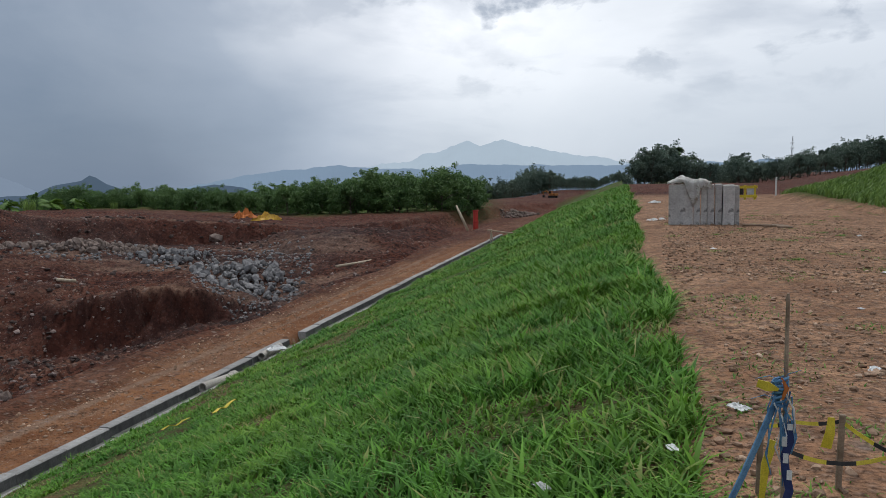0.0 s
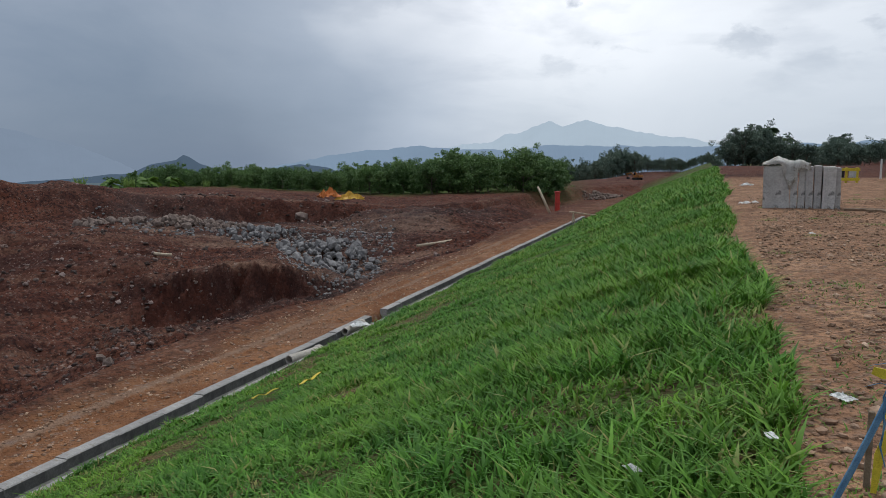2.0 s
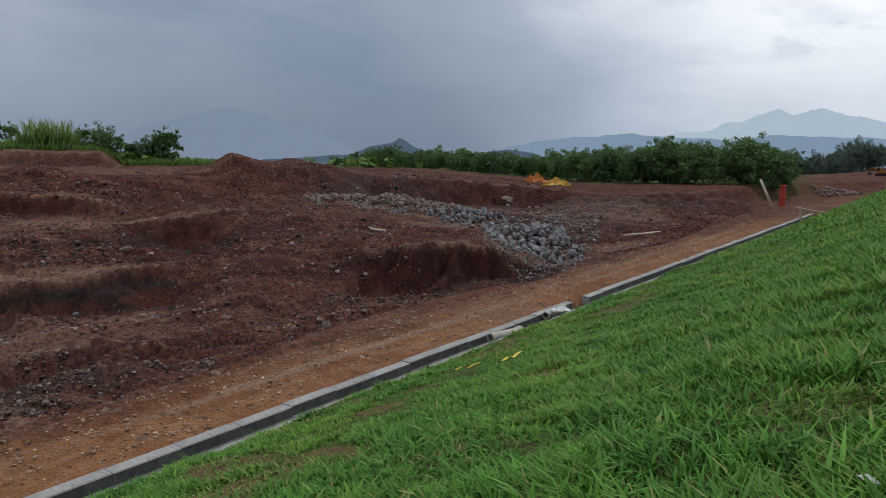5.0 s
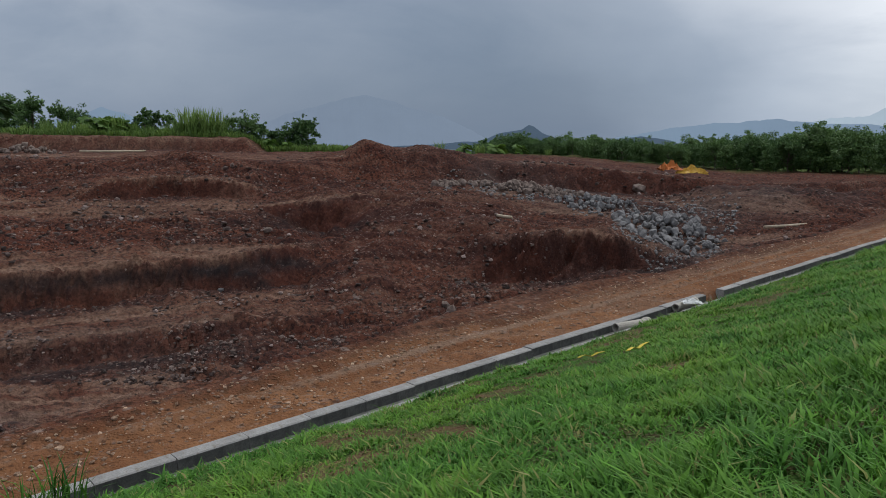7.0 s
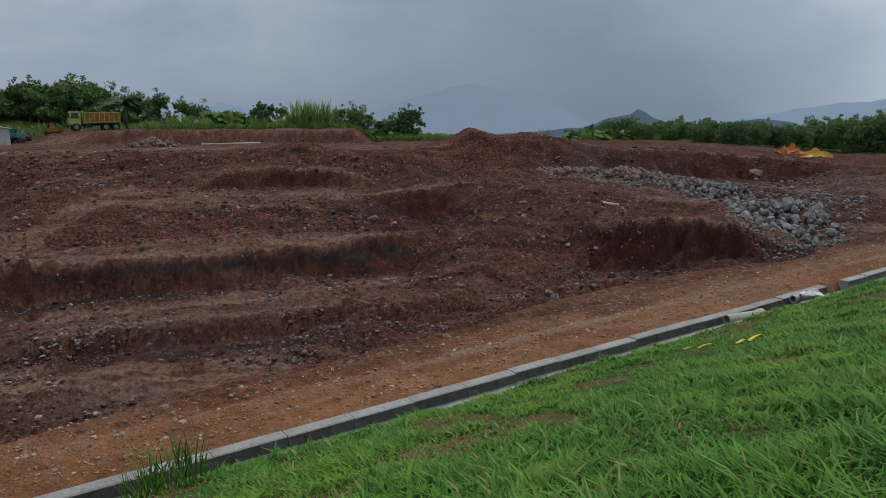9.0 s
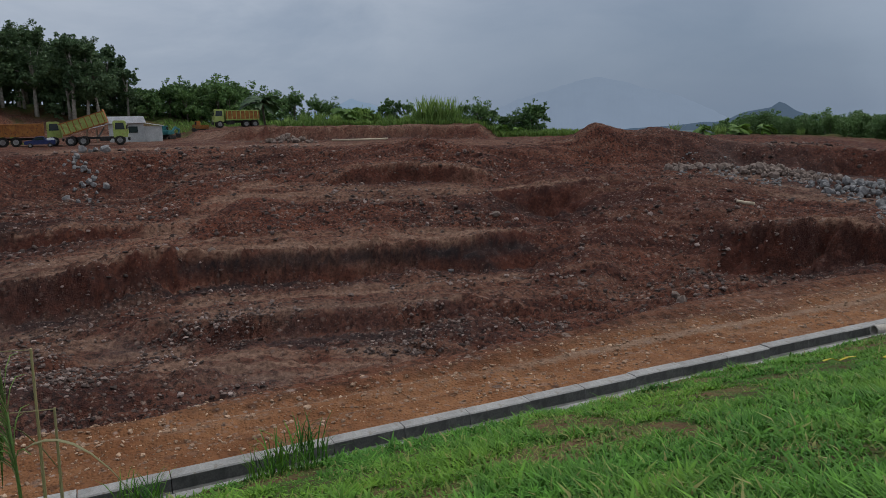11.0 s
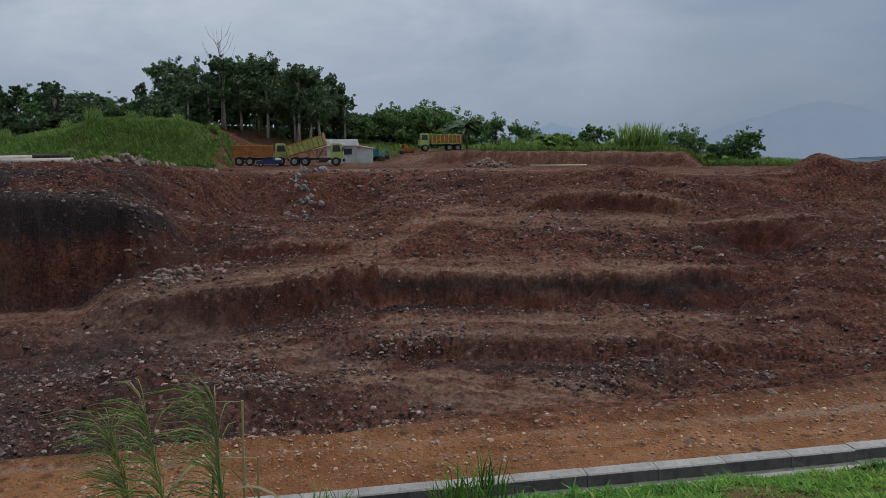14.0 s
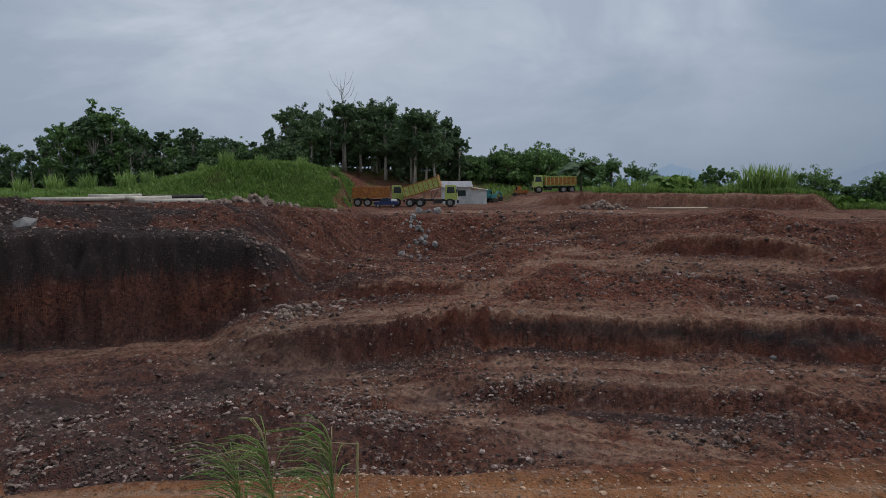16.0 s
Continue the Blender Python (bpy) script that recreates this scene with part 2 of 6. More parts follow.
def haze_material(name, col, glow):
    """Far hills: the blue of rain and air is painted in as glow."""
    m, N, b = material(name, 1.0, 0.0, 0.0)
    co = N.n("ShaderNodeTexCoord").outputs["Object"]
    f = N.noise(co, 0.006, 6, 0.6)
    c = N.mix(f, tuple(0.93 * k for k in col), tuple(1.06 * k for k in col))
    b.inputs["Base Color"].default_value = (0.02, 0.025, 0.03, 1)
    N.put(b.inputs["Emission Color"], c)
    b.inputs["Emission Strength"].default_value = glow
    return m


EARTH = earth_material()
GRASS = grass_material()
STONE = mottled("grey_stone", (0.13, 0.125, 0.125), (0.31, 0.30, 0.295), 1.6, 0.9, 0, 0.03)
PIT_STONE = mottled("dull_brown_stone", (0.085, 0.060, 0.052), (0.23, 0.18, 0.16), 2.0, 0.95, 0, 0.02, pieces=(0.3, 2.1))
DAMP_SHADED = mottled("damp_shaded_concrete", (0.08, 0.08, 0.074), (0.20, 0.195, 0.18), 2.4, 0.8, 0, 0.006)
TRACK_STONE = mottled("ochre_stone", (0.26, 0.165, 0.105), (0.48, 0.35, 0.25), 3.0, 0.95, 0, 0.01, pieces=(0.75, 1.5))
BROWN_STONE = mottled("brown_stone", (0.13, 0.093, 0.076), (0.30, 0.235, 0.20), 2.0, 0.95, 0, 0.02)
CONCRETE = mottled("concrete", (0.40, 0.385, 0.365), (0.60, 0.58, 0.55), 1.4, 0.9, 0, 0.006, spots=(0.17, 0.165, 0.155))
KERB = mottled("kerb_concrete", (0.26, 0.25, 0.24), (0.44, 0.43, 0.41), 2.2, 0.9, 0, 0.008, spots=(0.22, 0.19, 0.16))
CLOTH = mottled("dirty_white_sheet", (0.66, 0.64, 0.60), (0.86, 0.85, 0.82), 3.0, 0.8, 0, 0.01, spots=(0.40, 0.36, 0.30))
WOOD = mottled("weathered_wood", (0.20, 0.14, 0.095), (0.38, 0.29, 0.21), 6.0, 0.85, 0, 0.006)
BAMBOO = mottled("pale_bamboo", (0.40, 0.32, 0.22), (0.60, 0.50, 0.37), 5.0, 0.6, 0, 0.004)
BARK = mottled("bark", (0.085, 0.07, 0.055), (0.20, 0.17, 0.14), 2.5, 0.95, 0, 0.03)
PALE_BARK = mottled("pale_bark", (0.20, 0.18, 0.15), (0.40, 0.37, 0.32), 2.5, 0.95, 0, 0.02)
LEAF = leafy("leaves", (0.032, 0.082, 0.030), (0.160, 0.270, 0.088))
# distance haze is mixed into both these greens, strongest in the second
LEAF_DARK = leafy("dark_leaves", (0.030, 0.064, 0.034), (0.120, 0.190, 0.085), 0.25)
LEAF_HAZED = leafy("haze_tinted_leaves", (0.070, 0.112, 0.095), (0.150, 0.205, 0.160), 0.25)
WILD = leafy("wild_grass", (0.060, 0.120, 0.028), (0.215, 0.335, 0.090), 0.3)
LEAF_LIGHT = leafy("light_leaves", (0.05, 0.115, 0.018), (0.15, 0.27, 0.05), 0.3)
REED = leafy("reed_leaves", (0.11, 0.20, 0.045), (0.29, 0.41, 0.14), 0.35)
DRY = leafy("dry_stems", (0.28, 0.24, 0.12), (0.46, 0.42, 0.25), 0.3)
BLUE = mottled("blue_webbing", (0.05, 0.15, 0.29), (0.16, 0.33, 0.50), 14.0, 0.6, 0, 0.003)
WHITE_PLASTIC = mottled("white_plastic", (0.58, 0.58, 0.56), (0.80, 0.80, 0.78), 8.0, 0.5, 0, 0.002)
NAVY = mottled("navy_plastic", (0.012, 0.022, 0.09), (0.03, 0.05, 0.17), 8.0, 0.5, 0, 0.002)
YELLOW = mottled("yellow_tape", (0.55, 0.42, 0.03), (0.75, 0.60, 0.06), 12.0, 0.5, 0, 0.002)
BLACK = mottled("black_plastic", (0.010, 0.010, 0.010), (0.035, 0.033, 0.03), 12.0, 0.5, 0, 0.002)
ORANGE = mottled("orange_scrap", (0.50, 0.13, 0.03), (0.66, 0.24, 0.05), 9.0, 0.6, 0, 0.003)
LIME = mottled("lime_green_paint", (0.28, 0.36, 0.08), (0.44, 0.52, 0.17), 2.5, 0.5, 0, 0.003, spots=(0.30, 0.17, 0.08))
RUST = mottled("rusty_orange_paint", (0.26, 0.095, 0.03), (0.42, 0.19, 0.05), 2.5, 0.8, 0, 0.005, spots=(0.12, 0.055, 0.03))
TYRE = mottled("tyre_rubber", (0.012, 0.012, 0.012), (0.05, 0.045, 0.04), 5.0, 0.9, 0, 0.006)
STEEL = mottled("dull_steel", (0.16, 0.16, 0.16), (0.34, 0.33, 0.32), 5.0, 0.5, 0.7, 0.003)
DARK_STEEL = mottled("dark_chassis", (0.015, 0.015, 0.016), (0.06, 0.055, 0.05), 4.0, 0.7, 0.2, 0.003)
DIGGER_YELLOW = mottled("machine_yellow", (0.50, 0.28, 0.03), (0.68, 0.42, 0.06), 2.0, 0.55, 0, 0.003, spots=(0.22, 0.12, 0.05))
TEAL = mottled("teal_paint", (0.02, 0.12, 0.13), (0.05, 0.22, 0.22), 2.0, 0.55, 0, 0.003)
RED_PAINT = mottled("red_paint", (0.42, 0.035, 0.03), (0.58, 0.07, 0.05), 4.0, 0.6, 0, 0.003)
ROOF = mottled("white_roof_sheet", (0.66, 0.68, 0.70), (0.84, 0.85, 0.86), 1.5, 0.5, 0.1, 0.004)
WALL = mottled("pale_board_wall", (0.42, 0.44, 0.44), (0.60, 0.61, 0.60), 1.2, 0.8, 0, 0.004)
PIPE = mottled("pipe_grey", (0.34, 0.31, 0.27), (0.52, 0.48, 0.42), 1.4, 0.8, 0, 0.004)
# each range glows in its own painted haze colour
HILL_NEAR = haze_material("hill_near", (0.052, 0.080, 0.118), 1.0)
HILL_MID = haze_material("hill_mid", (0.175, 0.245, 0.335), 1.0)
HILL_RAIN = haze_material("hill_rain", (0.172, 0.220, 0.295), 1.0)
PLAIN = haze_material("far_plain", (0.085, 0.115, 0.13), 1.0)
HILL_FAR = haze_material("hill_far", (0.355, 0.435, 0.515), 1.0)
m_, N_, b_ = material("window_glass", 0.08, 0.0, 0.6)
b_.inputs["Base Color"].default_value = (0.02, 0.03, 0.035, 1)
GLASS = m_


# ---- building helpers ----
def lattice(ix, iy, seed):
    h = (ix.astype(np.int64) * 374761393 + iy.astype(np.int64) * 668265263 + seed * 974634541) & 0x7FFFFFFF
    h = ((h ^ (h >> 13)) * 1274126177) & 0x7FFFFFFF
    return ((h ^ (h >> 16)) & 0xFFFF) / 65535.0


def vnoise(x, y, seed=0):
    ix, iy = np.floor(x), np.floor(y)
    fx, fy = x - ix, y - iy
    fx, fy = fx * fx * fx * (fx * (fx * 6 - 15) + 10), fy * fy * fy * (fy * (fy * 6 - 15) + 10)
    a, b = lattice(ix, iy, seed), lattice(ix + 1, iy, seed)
    c, d = lattice(ix, iy + 1, seed), lattice(ix + 1, iy + 1, seed)
    return (a * (1 - fx) + b * fx) * (1 - fy) + (c * (1 - fx) + d * fx) * fy - 0.5


def fbm(x, y, size, octaves=4, seed=0, gain=0.5):
    s, k, total = 0.0, 1.0, 0.0
    for o in range(octaves):
        c, n = math.cos(0.7 * o), math.sin(0.7 * o)
        s = s + k * vnoise((x * c - y * n) / size * 2 ** o, (x * n + y * c) / size * 2 ** o, seed + o)
        total, k = total + k, k * gain
    return s / total


def smooth(x, a, b):
    t = np.clip((x - a) / (b - a), 0, 1)
    return t * t * (3 - 2 * t)


def mesh_np(name, verts, faces, mat, attrs=(), flat=False):
    """A mesh out of arrays: verts (n, 3), faces (m, 3 or 4)."""
    me = bpy.data.meshes.new(name)
    verts, faces = np.asarray(verts, np.float32), np.asarray(faces, np.int32)
    m, k = faces.shape
    me.vertices.add(len(verts))
    me.vertices.foreach_set("co", verts.ravel())
    me.loops.add(m * k)
    me.loops.foreach_set("vertex_index", faces.ravel())
    me.polygons.add(m)
    me.polygons.foreach_set("loop_start", np.arange(0, m * k, k, dtype=np.int32))
    me.update(calc_edges=True)
    me.polygons.foreach_set("use_smooth", np.full(m, not flat))
    for key, val in dict(attrs).items():
        at = me.attributes.new(key, "FLOAT", "POINT")
        at.data.foreach_set("value", np.asarray(val, np.float32).ravel())
    me.materials.append(mat)
    me.update()
    return me


def mesh_bm(name, bm, mat, soft=False):
    me = bpy.data.meshes.new(name)
    bm.normal_update()
    bm.to_mesh(me)
    bm.free()
    me.materials.append(mat)
    if soft:
        me.polygons.foreach_set("use_smooth", np.full(len(me.polygons), True))
    return me


def part(name, bm, mat, parent, label="", soft=False):
    me = bm if isinstance(bm, bpy.types.Mesh) else mesh_bm(name, bm, mat, soft)
    ob = new(name, me)
    ob.parent = parent
    return tagged(ob, label)


def thing(name, m, label, category, group="", kind=""):
    ob = new(name)
    ob.matrix_world = m
    return tagged(ob, label, category, group, kind)


def box(sx, sy, sz, m=None, bevel=0.0, bm=None):
    """A box on its base's centre, edges rounded."""
    b = bmesh.new()
    bmesh.ops.create_cube(b, size=1, matrix=Matrix.Translation((0, 0, sz / 2)) @ Matrix.Diagonal((sx, sy, sz, 1)))
    if bevel:
        bmesh.ops.bevel(b, geom=b.edges[:], offset=bevel, segments=2, affect="EDGES", profile=0.6)
    if m is not None:
        b.transform(m)
    return joined(bm, b)


def joined(bm, b):
    if bm is None:
        return b
    me = bpy.data.meshes.new("tmp")
    b.to_mesh(me)
    b.free()
    bm.from_mesh(me)
    bpy.data.meshes.remove(me)
    return bm


def cyl(r, h, m=None, r2=None, n=14, bm=None, bevel=0.0):
    b = bmesh.new()
    bmesh.ops.create_cone(b, cap_ends=True, segments=n, radius1=r, radius2=r if r2 is None else r2, depth=h, matrix=Matrix.Translation((0, 0, h / 2)))
    if bevel:
        bmesh.ops.bevel(b, geom=[e for e in b.edges if len(e.link_faces) == 2 and e.calc_face_angle() > 0.8], offset=bevel, segments=1, affect="EDGES")
    if m is not None:
        b.transform(m)
    return joined(bm, b)


def prism(pts, depth, m=None, bevel=0.0, bm=None):
    """A side outline (y along, z up) given a width along x."""
    b = bmesh.new()
    a = [b.verts.new((-depth / 2, y, z)) for y, z in pts]
    c = [b.verts.new((depth / 2, y, z)) for y, z in pts]
    n = len(pts)
    b.faces.new(a[::-1]), b.faces.new(c)
    for i in range(n):
        b.faces.new((a[i], a[(i + 1) % n], c[(i + 1) % n], c[i]))
    bmesh.ops.recalc_face_normals(b, faces=b.faces[:])
    if bevel:
        bmesh.ops.bevel(b, geom=b.edges[:], offset=bevel, segments=2, affect="EDGES")
    if m is not None:
        b.transform(m)
    return joined(bm, b)


def tube(points, radii, n=7, bm=None):
    """A round limb through points, with a radius at each."""
    b = bmesh.new() if bm is None else bm
    pts = [Vector(p) for p in points]
    rings = []
    for i, p in enumerate(pts):
        way = (pts[min(i + 1, len(pts) - 1)] - pts[max(i - 1, 0)]).normalized()
        side = way.orthogonal().normalized()
        up = way.cross(side)
        rings.append([b.verts.new(p + radii[i] * (math.cos(2 * math.pi * k / n) * side + math.sin(2 * math.pi * k / n) * up)) for k in range(n)])
    for i in range(len(pts) - 1):
        turn = min(range(n), key=lambda s: (rings[i][0].co - rings[i + 1][s].co).length)
        for k in range(n):
            b.faces.new((rings[i][k], rings[i][(k + 1) % n], rings[i + 1][(k + 1 + turn) % n], rings[i + 1][(k + turn) % n]))
    b.faces.new(rings[0][::-1]), b.faces.new(rings[-1])
    return b


def ribbon(points, width, thick=0.003, side=None, bm=None):
    """A flat strap with some thickness."""
    b = bmesh.new() if bm is None else bm
    pts = [Vector(p) for p in points]
    rings = []
    for i, p in enumerate(pts):
        way = (pts[min(i + 1, len(pts) - 1)] - pts[max(i - 1, 0)]).normalized()
        s = (Vector(side) if side else way.orthogonal()).normalized()
        s = (s - way * s.dot(way)).normalized()
        u = way.cross(s) * thick
        w = width[i] if isinstance(width, (list, tuple)) else width
        rings.append([b.verts.new(p + q) for q in (s * w / 2 + u, -s * w / 2 + u, -s * w / 2 - u, s * w / 2 - u)])
    for i in range(len(pts) - 1):
        for k in range(4):
            b.faces.new((rings[i][k], rings[i][(k + 1) % 4], rings[i + 1][(k + 1) % 4], rings[i + 1][k]))
    b.faces.new(rings[0][::-1]), b.faces.new(rings[-1])
    return b


# ---- the lie of the land ----
LEAN = radians(1.8)          # the bank runs a little to the left of north
KERB_U = -10.68


def knots(pairs, az):
    """Between the bearings, without corners."""
    a, v = [p[0] for p in pairs], [p[1] for p in pairs]
    return sum(w * np.interp(az + d, a, v) for d, w in ((-1.0, 0.28), (0, 0.44), (1.0, 0.28)))


# Each cut in the ground: (bearing to the left of north, distance of its foot, width, level of its top).
# It fades out over two degrees past its ends.
CUTS = {
    "low_ledge": [(54, 32.4, 1.6, -6.7), (60, 29.9, 1.3, -6.65), (70, 28.7, 1.1, -6.65), (82, 28.9, 1.0, -6.6), (89, 29.3, 1.6, -6.7), (92, 29.5, 4.0, -6.8), (106, 29.0, 8.0, -6.75)],
    "mound": [(44.5, 38.4, 4.0, -5.2), (47, 37.0, 6.0, -4.7), (50, 35.4, 8.0, -4.5), (54, 33.6, 9.5, -4.6), (57, 34.5, 8.0, -5.2)],
    "pit_face": [(31, 42.6, 0.9, -5.9), (33, 41.6, 0.9, -5.2), (35, 40.0, 0.9, -4.4), (40, 38.4, 1.0, -4.3), (43, 37.8, 1.2, -4.4), (45, 37.5, 3.0, -4.6)],
    "dark_ledge": [(57.5, 39.0, 2.6, -5.3), (60, 38.0, 1.7, -5.1), (69, 36.0, 1.1, -5.0), (76, 34.9, 1.1, -5.0), (84, 35.6, 1.1, -5.0), (89, 34.9, 1.1, -5.0), (94, 33.8, 1.2, -5.1), (100, 34.0, 1.2, -5.25), (104.5, 35.3, 1.4, -5.75)],
    "notch": [(45, 44.0, 8.0, -3.3), (51, 45.0, 7.0, -3.25), (54, 46.0, 3.0, -3.2), (57, 46.4, 1.5, -3.35), (61, 48.0, 1.6, -3.5)],
    "mid_slope": [(62, 41.0, 10.0, -3.6), (75, 40.0, 10.5, -3.35), (83, 40.5, 10.0, -3.4), (88, 43.4, 6.5, -3.3), (94, 46.2, 3.6, -3.25), (101, 47.6, 3.4, -3.2)],
    "shadow_step": [(88, 42.0, 0.7, -4.5), (93, 42.2, 0.7, -4.35), (98, 43.0, 0.8, -4.5)],
    "recess": [(64.5, 52.2, 1.0, -2.35), (69, 51.6, 0.9, -2.2), (73.5, 51.0, 1.0, -2.3)],
    "stone_slope": [(14, 46.0, 10.0, -4.4), (22, 44.0, 14.0, -4.35), (31, 44.5, 13.0, -4.3), (37, 48.0, 12.0, -3.9), (43, 48.0, 12.0, -3.3)],
    "coal_wall": [(102.5, 43.6, 2.6, -2.9), (104, 42.6, 1.8, -2.1), (107, 42.8, 1.5, -1.45), (114, 43.2, 1.5, -1.15), (122, 43.8, 1.5, -1.15)],
    "rim": [(8, 110.0, 8.0, -2.7), (20, 66.0, 3.0, -2.8), (26, 66.0, 3.0, -3.1), (30, 65.5, 2.2, -2.6), (35, 65.0, 2.2, -2.2), (39, 63.5, 3.0, -1.65), (46, 62.5, 3.5, -1.55), (55, 60.0, 4.0, -1.4), (62, 57.5, 5.0, -1.45),
            (68, 57.0, 5.5, -1.3), (80, 57.5, 7.0, -1.2), (90, 60.0, 7.0, -1.25), (96, 59.0, 8.0, -1.2), (101, 53.0, 7.0, -0.75), (107, 48.5, 5.0, -0.3), (114, 49.0, 5.5, 0.05), (122, 49.0, 6.0, 0.35)],
    "yard_face": [(63.5, 83.0, 1.2, 0.1), (70, 83.2, 1.2, 0.2), (79, 83.4, 1.3, 0.25), (83.5, 84.5, 1.8, 0.0)],
    "green_mound": [(98, 73.5, 8.0, 2.2), (100, 73.0, 8.5, 3.4), (106, 73.0, 9.0, 3.7), (110, 74.0, 9.0, 2.0), (114, 75.0, 9.0, 0.8), (122, 76.0, 9.0, 0.6)],
    "forest_rise": [(85, 104.0, 30.0, 2.0), (90, 104.0, 30.0, 3.6), (100, 104.0, 26.0, 4.4), (106, 104.0, 26.0, 3.6), (114, 104.0, 26.0, 2.5), (122, 104.0, 26.0, 1.6)],
    "far_fall": [(8, 140.0, 50.0, -3.2), (20, 88.0, 60.0, -5.0), (38, 88.0, 60.0, -5.5), (46, 88.0, 60.0, -8.6), (54, 88.0, 60.0, -8.8), (58, 92.0, 60.0, -4.0)],
}
SOFT_CUTS = ("stone_slope", "rim", "green_mound", "forest_rise", "far_fall", "low_ledge")
# worn haul lanes: (bearing, distance)
LANES = [
    [(122, 40.0), (111, 41.5), (103.6, 38.5), (96, 38.0), (91, 39.2), (87, 42.5), (84, 47.0), (81, 51.0), (75, 49.0), (68, 48.3), (62, 50.5)],
    [(90, 39.2), (85, 38.6), (72, 38.3), (63, 39.4)],
    [(112, 37.7), (103, 34.0), (94, 30.6), (85, 26.5), (76, 24.2), (66, 22.5)],
    [(88, 32.2), (80, 31.8), (72, 32.4), (64, 33.6), (58, 35.6)],
    [(97, 69.0), (88, 68.5), (75, 68.5), (64, 67.0), (56, 69.0)],
    [(47, 57.0), (40, 52.5), (35, 50.5), (30, 46.8), (22, 48.5)],
    [(40, 60.0), (34, 61.0), (28, 59.0), (20, 56.0)],
    [(76, 26.6), (68, 24.5), (60, 24.0), (52, 25.5), (44, 29.0)],
]
# spoil: bearing, distance, radius, height
HEAPS = [(53.5, 66, 2.6, 1.4), (54.6, 65, 1.6, 0.6), (50.2, 68, 3.6, 1.1), (56.5, 67, 2.6, 0.6), (67.5, 62, 2.6, 0.7), (25.0, 62, 4.2, 1.3), (21.8, 60, 4.0, 1.1), (28.4, 62, 2.6, 0.8), (17.5, 66, 4.0, 1.6), (47.5, 66, 3.6, 0.6),
         (49.5, 47, 2.4, 0.7), (45.8, 44, 2.0, 0.8), (59.0, 52, 2.2, 0.6), (82, 26, 2.4, 0.35), (93, 25, 3.0, 0.55), (104, 25, 3.4, 0.75), (112, 26, 3.6, 0.7), (118, 24, 3.0, 0.6), (98, 22, 2.6, 0.4)]


